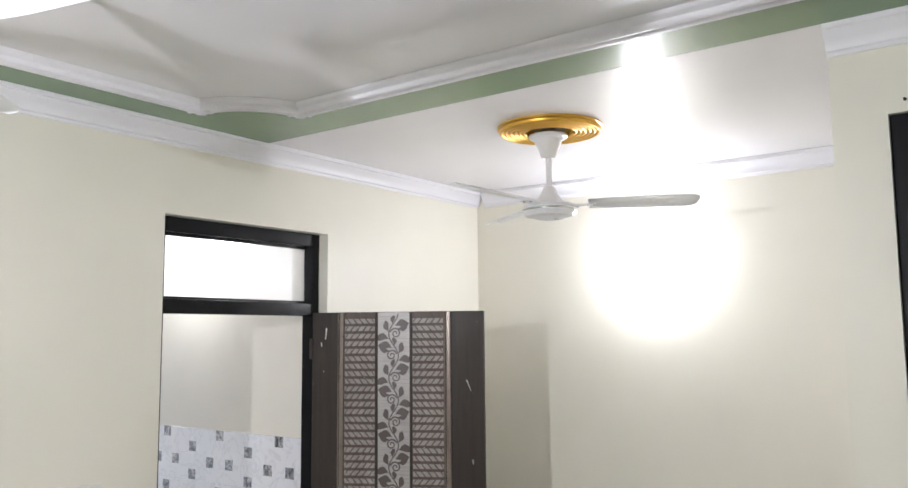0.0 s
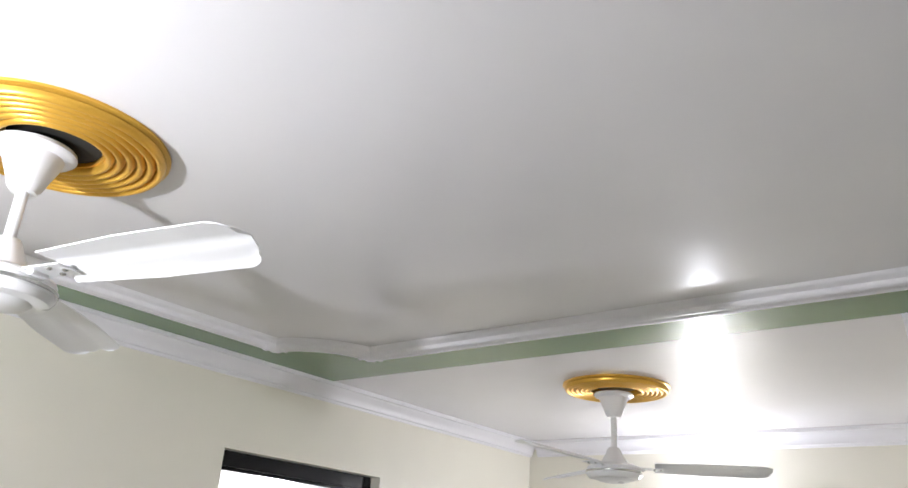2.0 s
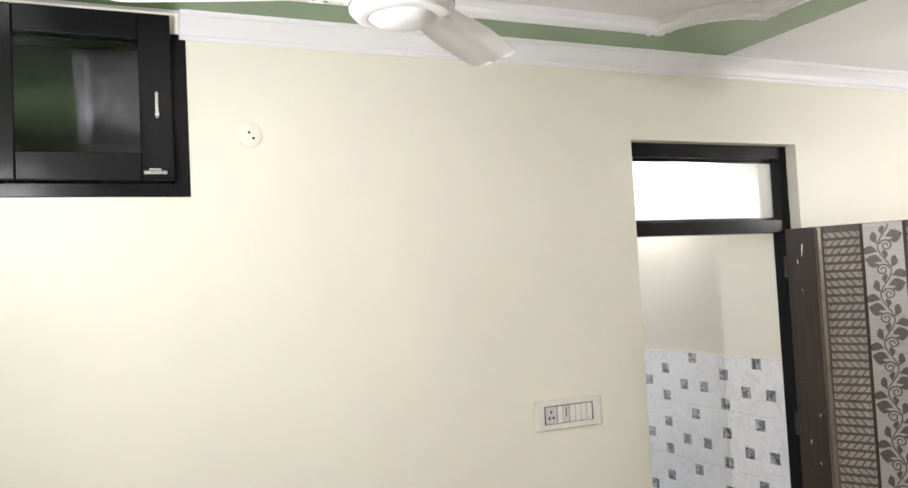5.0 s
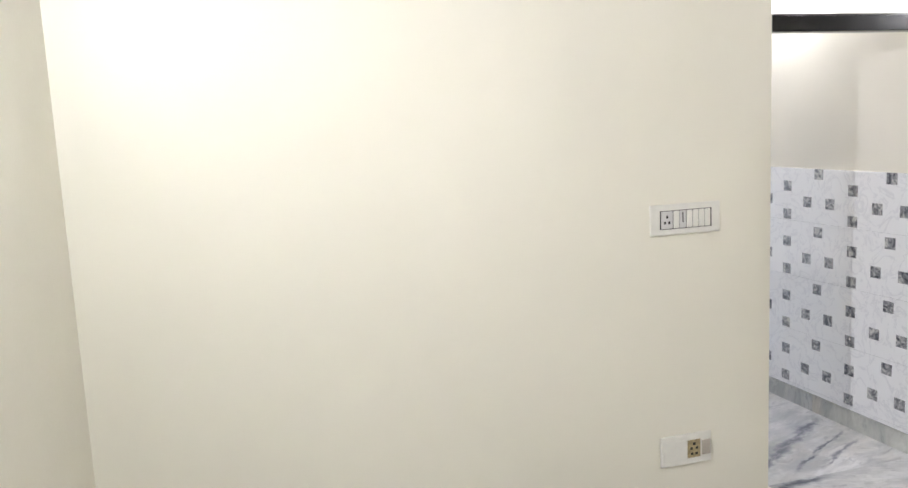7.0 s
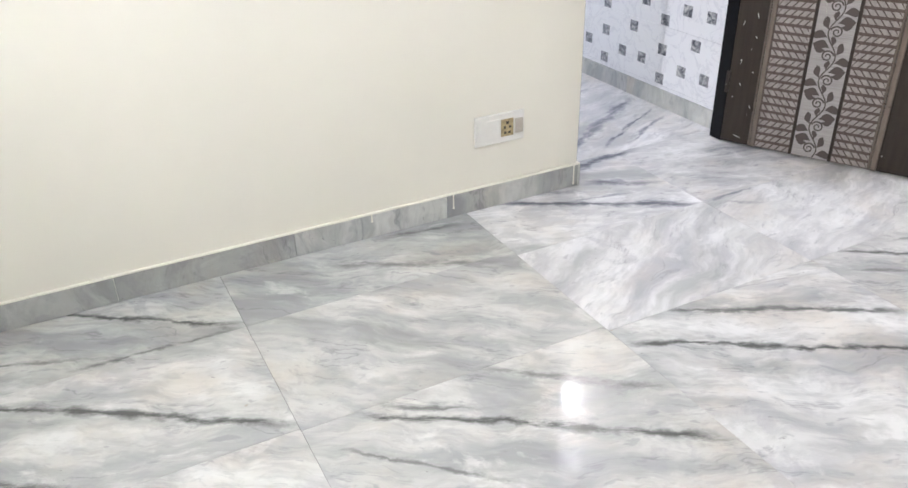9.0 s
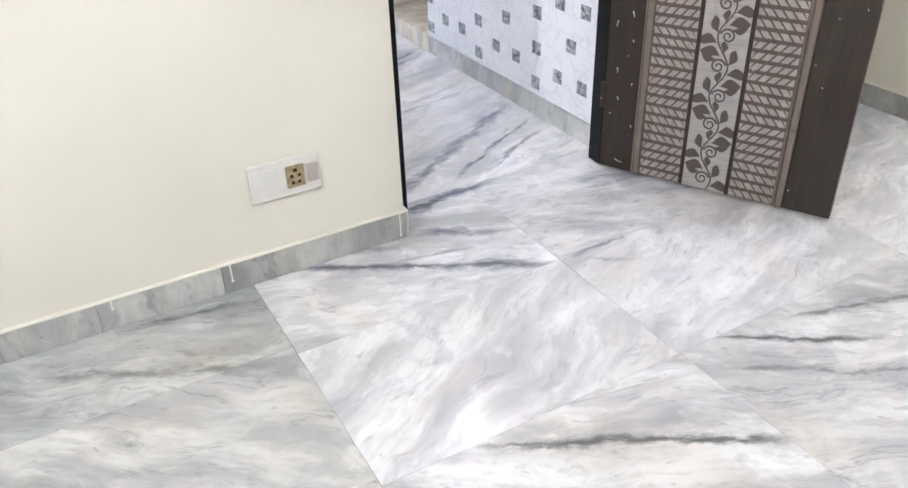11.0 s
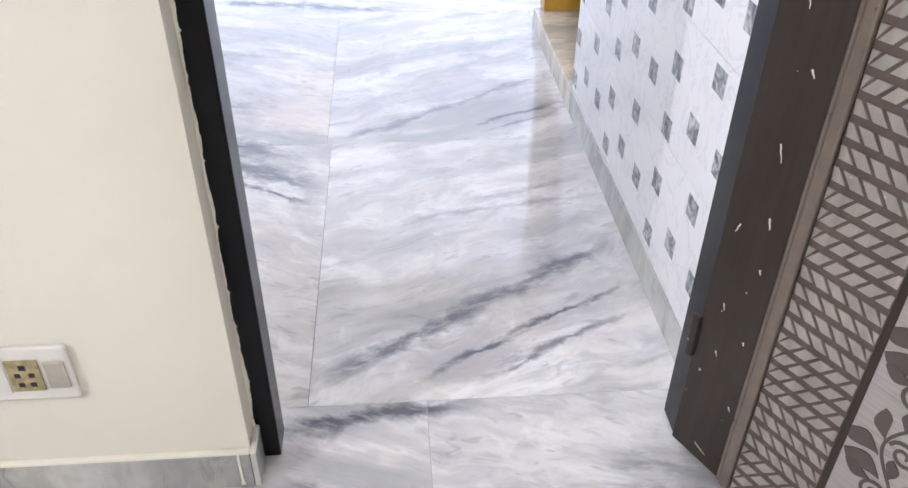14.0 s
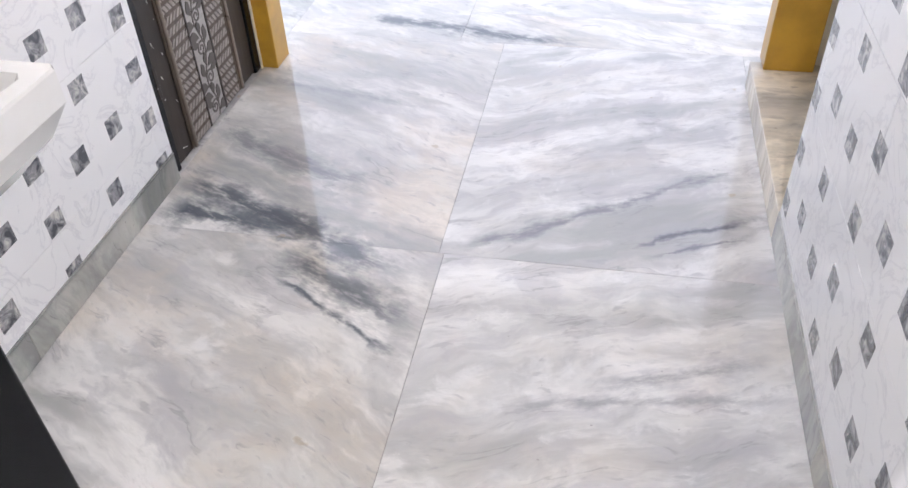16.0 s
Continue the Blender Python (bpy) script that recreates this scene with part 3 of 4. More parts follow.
def spiral(cx, cz, r0, turns, start, sign, n=26):
    pts = []
    for i in range(n + 1):
        f = i / n
        a = start + sign * f * turns * 2 * math.pi
        r = r0 * (1 - 0.82 * f)
        pts.append((cx + r * math.cos(a), cz + r * math.sin(a)))
    return pts


def ribbon(bm, pts, w0, w1, y0, y1):
    """A flat band with thickness along points in the x, z plane."""
    rows = []
    n = len(pts)
    for i, (x, z) in enumerate(pts):
        ax, az = pts[max(i - 1, 0)]
        bx, bz = pts[min(i + 1, n - 1)]
        d = Vector((bx - ax, bz - az)).normalized()
        w = w0 + (w1 - w0) * i / (n - 1)
        sx, sz = -d.y * w / 2, d.x * w / 2
        rows.append([bm.verts.new(c) for c in ((x - sx, y0, z - sz), (x - sx, y1, z - sz), (x + sx, y1, z + sz), (x + sx, y0, z + sz))])
    for a, b in zip(rows, rows[1:]):
        for j in range(3):
            bm.faces.new((a[j], a[j + 1], b[j + 1], b[j]))


def petal(bm, x, z, angle, length, width, y0, y1, curl=0.35, zmin=-9.0, zmax=9.0):
    """A pointed, slightly curled leaf."""
    ca, sa = math.cos(angle), math.sin(angle)
    left, right = [], []
    for i in range(11):
        f = i / 10
        w = width / 2 * (math.sin(math.pi * f ** 1.5) + 0.06 * (1 - f))
        bend = curl * length * f * f
        for side, out in ((1, left), (-1, right)):
            u, v = length * f, bend + side * w
            out.append((x + u * ca - v * sa, z + u * sa + v * ca))
    ring = left + right[-2:0:-1]
    ring = [(px, min(max(pz, zmin), zmax)) for px, pz in ring]
    lo = [bm.verts.new((px, y1, pz)) for px, pz in ring]
    hi = [bm.verts.new((px, y0, pz)) for px, pz in ring]
    bm.faces.new(lo)
    n = len(ring)
    for i in range(n):
        bm.faces.new((lo[i], lo[(i + 1) % n], hi[(i + 1) % n], hi[i]))


def floral(x0, x1, z0, z1, y):
    """A climbing vine with scrolls and paired leaves, standing a hair proud of its panel (towards -y)."""
    bm = bmesh.new()
    cx, w = (x0 + x1) / 2, (x1 - x0)
    ya, yb = y, y - 0.0012
    pitch = 0.21
    amp = 0.15 * w
    stem = [(cx + amp * math.sin(2 * math.pi * (z0 + i * 0.006) / pitch), z0 + i * 0.006) for i in range(int((z1 - z0) / 0.006) + 1)]
    ribbon(bm, stem, 0.0055, 0.0055, ya, yb)
    z = math.floor(z0 / pitch) * pitch + pitch * 0.25
    while z < z0 + 0.01:
        z += pitch / 2
    while z < z1 - 0.06:
        s = 1 if round((z / pitch - 0.25) * 2) % 2 == 0 else -1
        px = cx + s * amp
        # a scroll curling back inside the bend, and comma-shaped leaves springing from the stem
        ribbon(bm, spiral(cx - s * 0.06 * w, z + 0.004, 0.026, 1.55, 0.25 if s > 0 else math.pi - 0.25, s), 0.0070, 0.0050, ya - 0.0001, yb - 0.0001)
        petal(bm, px, z - 0.022, math.radians(90 - s * 66), 0.062, 0.040, ya, yb - 0.0004, -0.30 * s, z0, z1)
        petal(bm, px, z + 0.012, math.radians(90 - s * 38), 0.054, 0.031, ya, yb - 0.0006, 0.35 * s, z0, z1)
        petal(bm, cx - s * 0.05 * w, z + 0.040, math.radians(90 + s * 62), 0.066, 0.042, ya, yb - 0.0008, 0.32 * s, z0, z1)
        petal(bm, cx - s * 0.12 * w, z + 0.026, math.radians(90 + s * 95), 0.048, 0.027, ya, yb - 0.0010, -0.25 * s, z0, z1)
        petal(bm, cx + s * 0.02 * w, z + 0.050, math.radians(90 - s * 12), 0.040, 0.023, ya, yb - 0.0012, 0.3 * s, z0, z1)
        z += pitch / 2
    return bm


def weave(x0, x1, z0, z1, y, row=0.036, flip=False):
    """Rows of slanted pale slats, the slant turning every few rows."""
    bm = bmesh.new()
    z, r = z0 + 0.006, 0
    n = 5
    step = (x1 - x0) / n
    while z + row < z1:
        lean = 0.55 if (r // 4) % 2 == (1 if flip else 0) else -0.55
        h = row * 0.62
        for i in range(-1, n + 1):
            xa = x0 + i * step + 0.004
            xb = xa + step - 0.007
            pts = []
            for px, pz in ((xa, 0), (xb, 0), (xb + lean * h * 1.5, h), (xa + lean * h * 1.5, h)):
                pts.append((min(max(px, x0 + 0.002), x1 - 0.002), z + pz))
            if pts[1][0] - pts[0][0] < 0.004 and pts[2][0] - pts[3][0] < 0.004:
                continue
            lo = [bm.verts.new((px, y, pz)) for px, pz in pts]
            hi = [bm.verts.new((px * 0.94 + (xa + xb) * 0.03 if x0 + 0.003 < px < x1 - 0.003 else px, y - 0.0022, pz)) for px, pz in pts]
            bm.faces.new(hi)
            for j in range(4):
                bm.faces.new((lo[j], lo[(j + 1) % 4], hi[(j + 1) % 4], hi[j]))
        z += row
        r += 1
    return bm


# pale scuffs on the laminate: x as a share of the width, z, length, width, lean
SCUFFS = ((0.085, 1.87, 0.055, 0.007, -0.004), (0.055, 1.80, 0.02, 0.006, 0.002), (0.10, 0.62, 0.02, 0.004, 0.006), (0.05, 0.41, 0.015, 0.003, 0.004),
          (0.42, 0.70, 0.07, 0.003, 0.012), (0.07, 0.05, 0.010, 0.003, 0.03), (0.12, 1.10, 0.016, 0.003, -0.004), (0.90, 1.62, 0.05, 0.003, 0.02), (0.93, 1.25, 0.02, 0.004, 0.004),
          (0.06, 0.30, 0.012, 0.004, 0.006), (0.11, 0.52, 0.010, 0.004, 0.004), (0.08, 0.75, 0.030, 0.003, 0.010), (0.12, 0.36, 0.008, 0.004, 0.002),
          (0.04, 0.58, 0.020, 0.003, -0.006), (0.10, 0.88, 0.012, 0.004, 0.008), (0.06, 0.98, 0.020, 0.003, 0.004), (0.13, 0.20, 0.010, 0.003, 0.005))


def door_leaf(name, m, width, height, label, handle=True, z0=0.012):
    """Flush door with printed laminate: local x from the hinge, y the thickness (face towards -y), z up."""
    d = thing(name, m, label, "door")
    t = 0.036
    part("leaf", boxes((0.0, width, 0.0, t, z0, height), bevel=0.002), M_DOOR, d)
    f = width
    xs = [f * v for v in (0.153, 0.193, 0.375, 0.390, 0.575, 0.590, 0.772, 0.814)]
    for a, b in ((xs[1], xs[2]), (xs[5], xs[6])):
        part("weave_ground", boxes((a, b, -0.002, -0.0002, z0 + 0.002, height - 0.002)), M_DOORB, d)
    part("floral_panel", boxes((xs[3], xs[4], -0.002, -0.0002, z0 + 0.002, height - 0.002)), M_PANEL, d, "brushed grey printed panel")
    part("weave_band", weave(xs[1], xs[2], z0, height, -0.002), M_SLAT, d, "pale woven print")
    part("weave_band", weave(xs[5], xs[6], z0, height, -0.002, flip=True), M_SLAT, d, "pale woven print")
    part("floral_vine", floral(xs[3], xs[4], z0 + 0.004, height - 0.004, -0.0021), M_FLOWER, d, "dark scrolling vine print")
    for a, b in ((xs[0], xs[1]), (xs[6], xs[7])):
        c = a + (b - a) * 0.30
        part("bead_strip", boxes((a, c - 0.001, -0.006, -0.0002, z0 + 0.001, height - 0.001), (c + 0.001, b, -0.012, -0.0002, z0 + 0.001, height - 0.001), bevel=0.0045), M_BEAD, d, "bronze brown bead")
    for a, b in ((xs[2], xs[3]), (xs[4], xs[5])):
        part("divider", boxes((a, b, -0.0045, -0.0002, z0 + 0.001, height - 0.001), bevel=0.001), M_DOOR, d)
    for sx, sz, sl, sw, lean in SCUFFS:
        if sz < height - 0.02:
            bm = bmesh.new()
            ribbon(bm, [(f * sx + lean * i / 5 + 0.0008 * math.sin(2.3 * i), sz - sl * i / 5) for i in range(6)], sw, sw * 0.4, -0.0046 if 0.39 < sx < 0.6 else -0.0010, -0.0004)
            part("scuff", bm, M_PLASTIC, d, "whitish scuff")
    if handle:
        hx, hz = width - 0.055, 1.00
        h = part("handle_plate", boxes((hx - 0.018, hx + 0.018, -0.008, -0.0005, hz - 0.11, hz + 0.07), bevel=0.003), M_METAL, d, "steel handle plate")
        lever = boxes((hx - 0.115, hx + 0.006, -0.046, -0.034, hz + 0.005, hz + 0.022), bevel=0.004)
        box(lever, hx - 0.008, hx + 0.008, -0.046, -0.007, hz + 0.006, hz + 0.021, bevel=0.003)
        ob = part("lever", lever, M_METAL, h, "steel lever")
        part("keyhole", lathe([(0.0, 0.0), (0.006, 0.0), (0.006, 0.0015), (0.0, 0.0015)], 16), M_DARKGAP, h).matrix_basis = pose(hx, -0.008, hz - 0.07, 90, 0, 0)
    for hz in (0.25, 1.0, 1.72):
        part("hinge", boxes((-0.012, 0.006, -0.010, 0.002, hz, hz + 0.10), bevel=0.003), M_DOOR, d)
    return d


# main doorway
frame_main = door_frame("door_frame_room", pose(0, 0.058, 0), DOOR_W, DOOR_TOP, (1.930, 1.992), "glossy black painted door frame with a glazed transom", jamb=0.045, depth=0.072)


def paint_edge(z0, z1, x, side, y, seed):
    """Ragged lip of wall paint that runs over the edge of a black jamb."""
    rng = random.Random(seed)
    bm = bmesh.new()
    n = int((z1 - z0) / 0.0035)
    rows, w = [], 0.005
    for i in range(n + 1):
        z = z0 + (z1 - z0) * i / n
        w = min(0.010 if z < 0.4 else 0.006, max(0.0012, w + rng.uniform(-0.0009, 0.0009)))
        e = x + side * (w + rng.uniform(-0.0005, 0.0005) + (0.003 if rng.random() < 0.02 else 0.0))
        rows.append([bm.verts.new(c) for c in ((x, y, z), (x, y - 0.0015, z), (e, y - 0.0010, z), (e, y, z))])
    for a, b in zip(rows, rows[1:]):
        for j in range(3):
            bm.faces.new((a[j], a[j + 1], b[j + 1], b[j]) if side > 0 else (b[j], b[j + 1], a[j + 1], a[j]))
    return bm


part("paint_edge", paint_edge(SK, DOOR_TOP - 0.01, 0.0, 1, -0.0003, 3), M_WALL, frame_main, "ragged cream paint edge")
part("paint_edge", paint_edge(0.01, DOOR_TOP - 0.01, DOOR_W, -1, -0.0003, 8), M_WALL, frame_main, "ragged cream paint edge")
pane = part("transom_pane", boxes((0.046, DOOR_W - 0.046, 0.060, 0.064, 1.991, DOOR_TOP - 0.06)), M_FROST, frame_main, "white frosted glass pane")
pane.visible_shadow = False
ang = math.degrees(math.atan2(-0.76, 0.394))
door_leaf("door_1", pose(0.872, 0.048, 0, 0, 0, ang), 0.845, 1.945, "open dark brown door with woven and floral laminate bands")

# second door in the wall beside the alcove
m2 = Matrix.Translation((XC + 0.018, D2B, 0)) @ pose(0, 0, 0, 0, 0, -90)
frame_2 = door_frame("door_frame_side", m2, D2B - D2A, D2TOP, (2.005, 2.065), "black painted door frame beside the alcove", jamb=0.07)
pane2 = part("transom_pane", boxes((0.07, D2B - D2A - 0.07, 0.06, 0.064, 2.064, D2TOP - 0.06)), M_FROST, frame_2, "bluish glass pane")
door_leaf("door_2", m2 @ pose(0.072, 0.012, 0), D2B - D2A - 0.146, 2.003, "closed dark brown patterned door in a black frame")

# closed door of the corridor's west wall
m3 = Matrix.Translation((CL - 0.004, LD0, 0)) @ pose(0, 0, 0, 0, 0, 90)
door_frame("door_frame_corridor", m3, LD1 - LD0, LDTOP, None, "black painted frame of a small corridor door", jamb=0.045)
door_leaf("door_3", m3 @ pose(0.047, 0.008, 0), LD1 - LD0 - 0.094, LDTOP - 0.064, "closed dark patterned door in the tiled corridor wall", handle=False)

# yellow frame round the hall opening
yf = thing("hall_frame", pose(0, Y_END - 0.06, 0), "yellow varnished wooden frame of the hall opening", "door frame", kind="structure")
part("jamb", boxes((0.985, 1.145, 0.0, 0.10, SK + 0.0005, 2.14), bevel=0.004), M_YELLOW, yf)
part("jamb", boxes((-0.82, -0.735, -0.02, 0.10, 0.0005, 2.14), bevel=0.004), M_YELLOW, yf)
part("head", boxes((-0.82, 1.145, -0.005, 0.10, 2.1405, 2.25), bevel=0.004), M_YELLOW, yf)

# ---- ventilator window high in the wall ----
win = thing("window_1", pose(0, 0, 0), "black painted ventilator window with an open glazed sash", "window", kind="structure")
part("window_frame", boxes((WX0, WX0 + 0.05, -0.004, 0.09, WZ0, WZ1), (WX1 - 0.05, WX1, -0.004, 0.09, WZ0, WZ1),
                           (WX0 + 0.05, WX1 - 0.05, -0.004, 0.09, WZ0, WZ0 + 0.045), (WX0 + 0.05, WX1 - 0.05, -0.004, 0.09, WZ1 - 0.045, WZ1), bevel=0.003), M_BLACK, win)
SX0, SX1, SZ0, SZ1 = -2.37, -1.822, 2.147, 2.685
sash = part("sash", boxes((SX0, SX0 + 0.095, -0.055, -0.012, SZ0, SZ1), (SX1 - 0.098, SX1, -0.055, -0.012, SZ0, SZ1),
                          (SX0 + 0.095, SX1 - 0.098, -0.055, -0.012, SZ0, SZ0 + 0.088), (SX0 + 0.095, SX1 - 0.098, -0.055, -0.012, SZ1 - 0.085, SZ1), bevel=0.004), M_BLACK, win)
part("pane", boxes((SX0 + 0.09, SX1 - 0.09, -0.034, -0.030, SZ0 + 0.08, SZ1 - 0.08)), M_GLASS, sash, "dark reflecting glass")
part("latch", boxes((-1.875, -1.865, -0.064, -0.0555, 2.345, 2.43), (-1.877, -1.863, -0.072, -0.0555, 2.35, 2.362), bevel=0.002), M_METAL, sash, "small steel latch")
part("tower_bolt", boxes((-1.915, -1.845, -0.063, -0.0555, 2.165, 2.177), (-1.90, -1.862, -0.067, -0.0555, 2.176, 2.184), bevel=0.002), M_METAL, sash, "small steel bolt")

# ---- ceiling fans and medallions ----
def medallion(x, y, r=0.235):
    """A plaster ring with raised ribs, its hole wider than the fan's canopy."""
    ob = thing("ceiling_medallion", pose(x, y, H - 0.0005), "round gold painted ribbed plaster medallion on the ceiling", "ceiling medallion", "ceiling medallions")
    part("backing", lathe([(0.096, 0.0), (0.096, -0.014), (r - 0.012, -0.012), (r, -0.006), (r, 0.0), (0.096, 0.0)], 72), M_GOLD, ob, smooth=True)
    n = 6
    step = (r - 0.108) / n
    for i in range(n):
        c = 0.100 + step * (i + 0.55)
        prof = [(c + 0.46 * step * math.cos(radians(a)), -0.012 - 0.016 * math.sin(radians(a))) for a in range(180, -1, -20)]
        part("rib", lathe(prof, 72), M_GOLD, ob, smooth=True)
    return ob


def blade_mesh(r0=0.165, r1=0.625):
    """One fan blade along +x: a pressed fold along it, pitched, with a rounded tip."""
    bm = bmesh.new()
    stops = [i / 10 * 0.9 for i in range(11)] + [0.92, 0.94, 0.955, 0.968, 0.979, 0.988, 0.994, 1.0]
    across = (-0.5, -0.42, -0.30, -0.16, -0.06, 0.04, 0.18, 0.32, 0.44, 0.5)
    grid = []
    for f in stops:
        x = r0 + (r1 - r0) * f
        w = 0.105 + 0.030 * min(1.0, f * 2.2)
        if f > 0.9:
            w *= 0.45 + 0.55 * math.sqrt(max(0.0, 1 - ((f - 0.9) / 0.1) ** 2.4))
        row = []
        for g in across:
            fold = 0.012 * max(0.0, 1 - abs(g + 0.06) / 0.5) + 0.006 * max(0.0, 1 - abs(g - 0.35) / 0.15)
            row.append((x - 0.10 * w * (abs(g) * 2) ** 3 * (f > 0.9), w * g, fold - math.tan(radians(11)) * w * g))
        grid.append(row)
    n, mcount = len(stops) - 1, len(across) - 1
    top = [[bm.verts.new(c) for c in row] for row in grid]
    low = [[bm.verts.new((x, y, z - 0.003)) for x, y, z in row] for row in grid]
    for i in range(n):
        for j in range(mcount):
            bm.faces.new((top[i][j], top[i + 1][j], top[i + 1][j + 1], top[i][j + 1]))
            bm.faces.new((low[i][j], low[i][j + 1], low[i + 1][j + 1], low[i + 1][j]))
    for i in range(n):
        bm.faces.new((top[i][0], low[i][0], low[i + 1][0], top[i + 1][0]))
        bm.faces.new((top[i][-1], top[i + 1][-1], low[i + 1][-1], low[i][-1]))
    for j in range(mcount):
        bm.faces.new((top[0][j], top[0][j + 1], low[0][j + 1], low[0][j]))
        bm.faces.new((top[-1][j], low[-1][j], low[-1][j + 1], top[-1][j + 1]))
    return bm


def ceiling_fan(m, first, drop=0.0):
    """Three-bladed fan hanging from the origin (ceiling level)."""
    fan = thing("ceiling_fan", m, "white three-bladed ceiling fan hanging below a gold medallion", "ceiling fan", "ceiling fans")
    part("canopy", lathe([(0.0, -0.022), (0.083, -0.022), (0.085, -0.030), (0.078, -0.036), (0.062, -0.040), (0.055, -0.060), (0.044, -0.085), (0.034, -0.112), (0.026, -0.122), (0.0, -0.122)]), M_WHITE, fan, smooth=True)
    low = -drop
    part("downrod", lathe([(0.0, -0.12), (0.0125, -0.12), (0.0125, low - 0.25), (0.0, low - 0.25)], 20), M_WHITE, fan, smooth=True)
    part("lower_canopy", lathe([(r, z + low) for r, z in ((0.0, -0.225), (0.022, -0.226), (0.028, -0.235), (0.036, -0.255), (0.054, -0.285), (0.062, -0.298), (0.0, -0.298))]), M_WHITE, fan, smooth=True)
    motor = part("motor", lathe([(r, z + low) for r, z in ((0.0, -0.290), (0.060, -0.291), (0.085, -0.296), (0.108, -0.306), (0.111, -0.311), (0.108, -0.315), (0.113, -0.318), (0.115, -0.338), (0.104, -0.352), (0.080, -0.357), (0.074, -0.3545), (0.062, -0.364), (0.030, -0.370), (0.0, -0.371))]), M_WHITE, fan, smooth=True)
    part("trim_ring", lathe([(r, z + low) for r, z in ((0.1120, -0.322), (0.1168, -0.325), (0.1168, -0.331), (0.1120, -0.334))]), M_METAL, motor, "bright trim ring", True)
    for i in range(3):
        a = first + 120 * i
        b = part("blade", blade_mesh(), M_WHITE, fan, smooth=True)
        b.matrix_basis = pose(0, 0, low - 0.302, 0, 0, a)
        arm = boxes((0.085, 0.20, -0.028, 0.028, -0.0075, -0.0035), bevel=0.0015)
        box(arm, 0.085, 0.125, -0.018, 0.018, -0.016, -0.004, bevel=0.002)
        ir = part("blade_iron", arm, M_WHITE, b)
        for sx, sy in ((0.165, 0.016), (0.165, -0.016), (0.190, 0.0)):
            s = part("screw", lathe([(0.0, -0.004), (0.004, -0.004), (0.006, -0.0015), (0.006, 0.0), (0.0, 0.0)], 12), M_METAL, b)
            s.matrix_basis = pose(sx, sy, -0.0075)
    return fan


F1, F2 = (-1.438, -1.145), (1.09, -1.17)
medallion(-1.42, -1.185)
medallion(1.045, -1.205, 0.225)
ceiling_fan(pose(F1[0], F1[1], H), -77)
ceiling_fan(pose(F2[0], F2[1], H), -64, 0.022)
# flat disc puts the medallion hole's shade into colour; no recess is cut
rec = mesh_object("ceiling_hook_box", lathe([(0.0, 0.0), (0.094, 0.0), (0.094, -0.006), (0.0, -0.006)], 40), M_DARKGAP)
rec.matrix_world = pose(-1.42, -1.185, H - 0.0006)
tagged(rec, "near-black disc painting in the dark of the hole behind the fan canopy", "hook box")

# ---- switches, socket, ceiling rose ----
def switch_board():
    b = thing("switch_board", pose(-0.383, 0, 1.243), "white modular switch board on the cream wall", "switch board")
    part("plate", boxes((-0.149, 0.149, -0.011, -0.0005, -0.058, 0.058), bevel=0.004), M_PLASTIC, b)
    part("frame_inset", boxes((-0.110, 0.110, -0.0125, -0.0105, -0.035, 0.035)), M_DARKGAP, b)
    x = -0.108
    for kind, w in (("socket_module", 0.052), ("switch", 0.026), ("regulator", 0.030), ("switch", 0.026), ("switch", 0.026), ("switch", 0.026), ("switch", 0.026)):
        mod = part(kind, boxes((x + 0.0012, x + w - 0.0012, -0.017 if kind == "switch" else -0.015, -0.0125, -0.033, 0.033), bevel=0.0015), M_PLASTIC if kind == "switch" else M_SWITCH, b)
        if kind == "socket_module":
            for px, pz in ((0.026, 0.012), (0.017, -0.010), (0.035, -0.010)):
                part("pin_hole", boxes((x + px - 0.004, x + px + 0.004, -0.0156, -0.0149, pz - 0.005, pz + 0.005)), M_DARKGAP, mod)
        if kind == "regulator":
            part("slot", boxes((x + 0.013, x + 0.017, -0.0158, -0.0149, -0.012, 0.026)), M_DARKGAP, mod)
        x += w
    return b


def socket_board():
    b = thing("socket_board", pose(-0.386, 0, 0.333), "white socket board with worn brass-coloured plug holes above the skirting", "socket board")
    part("plate", boxes((-0.112, 0.112, -0.011, -0.0005, -0.062, 0.062), bevel=0.004), M_PLASTIC, b)
    part("blank_cover", boxes((-0.100, 0.000, -0.0135, -0.0112, -0.040, 0.040), bevel=0.001), M_PLASTIC, b)
    s = part("socket_module", boxes((0.004, 0.060, -0.0145, -0.0112, -0.036, 0.036), bevel=0.001), M_BRASS, b, "stained socket face")
    for px, pz, r in ((0.032, 0.020, 0.006), (0.020, 0.002, 0.005), (0.044, 0.002, 0.005), (0.022, -0.020, 0.005), (0.042, -0.020, 0.005)):
        part("pin_hole", boxes((px - r, px + r, -0.0152, -0.0143, pz - r, pz + r)), M_DARKGAP, s)
    part("switch", boxes((0.068, 0.104, -0.0165, -0.0112, -0.030, 0.030), bevel=0.0015), plain("tan_switch", (0.52, 0.47, 0.40), 0.4, 0, 0.2), b, "discoloured switch")
    return b


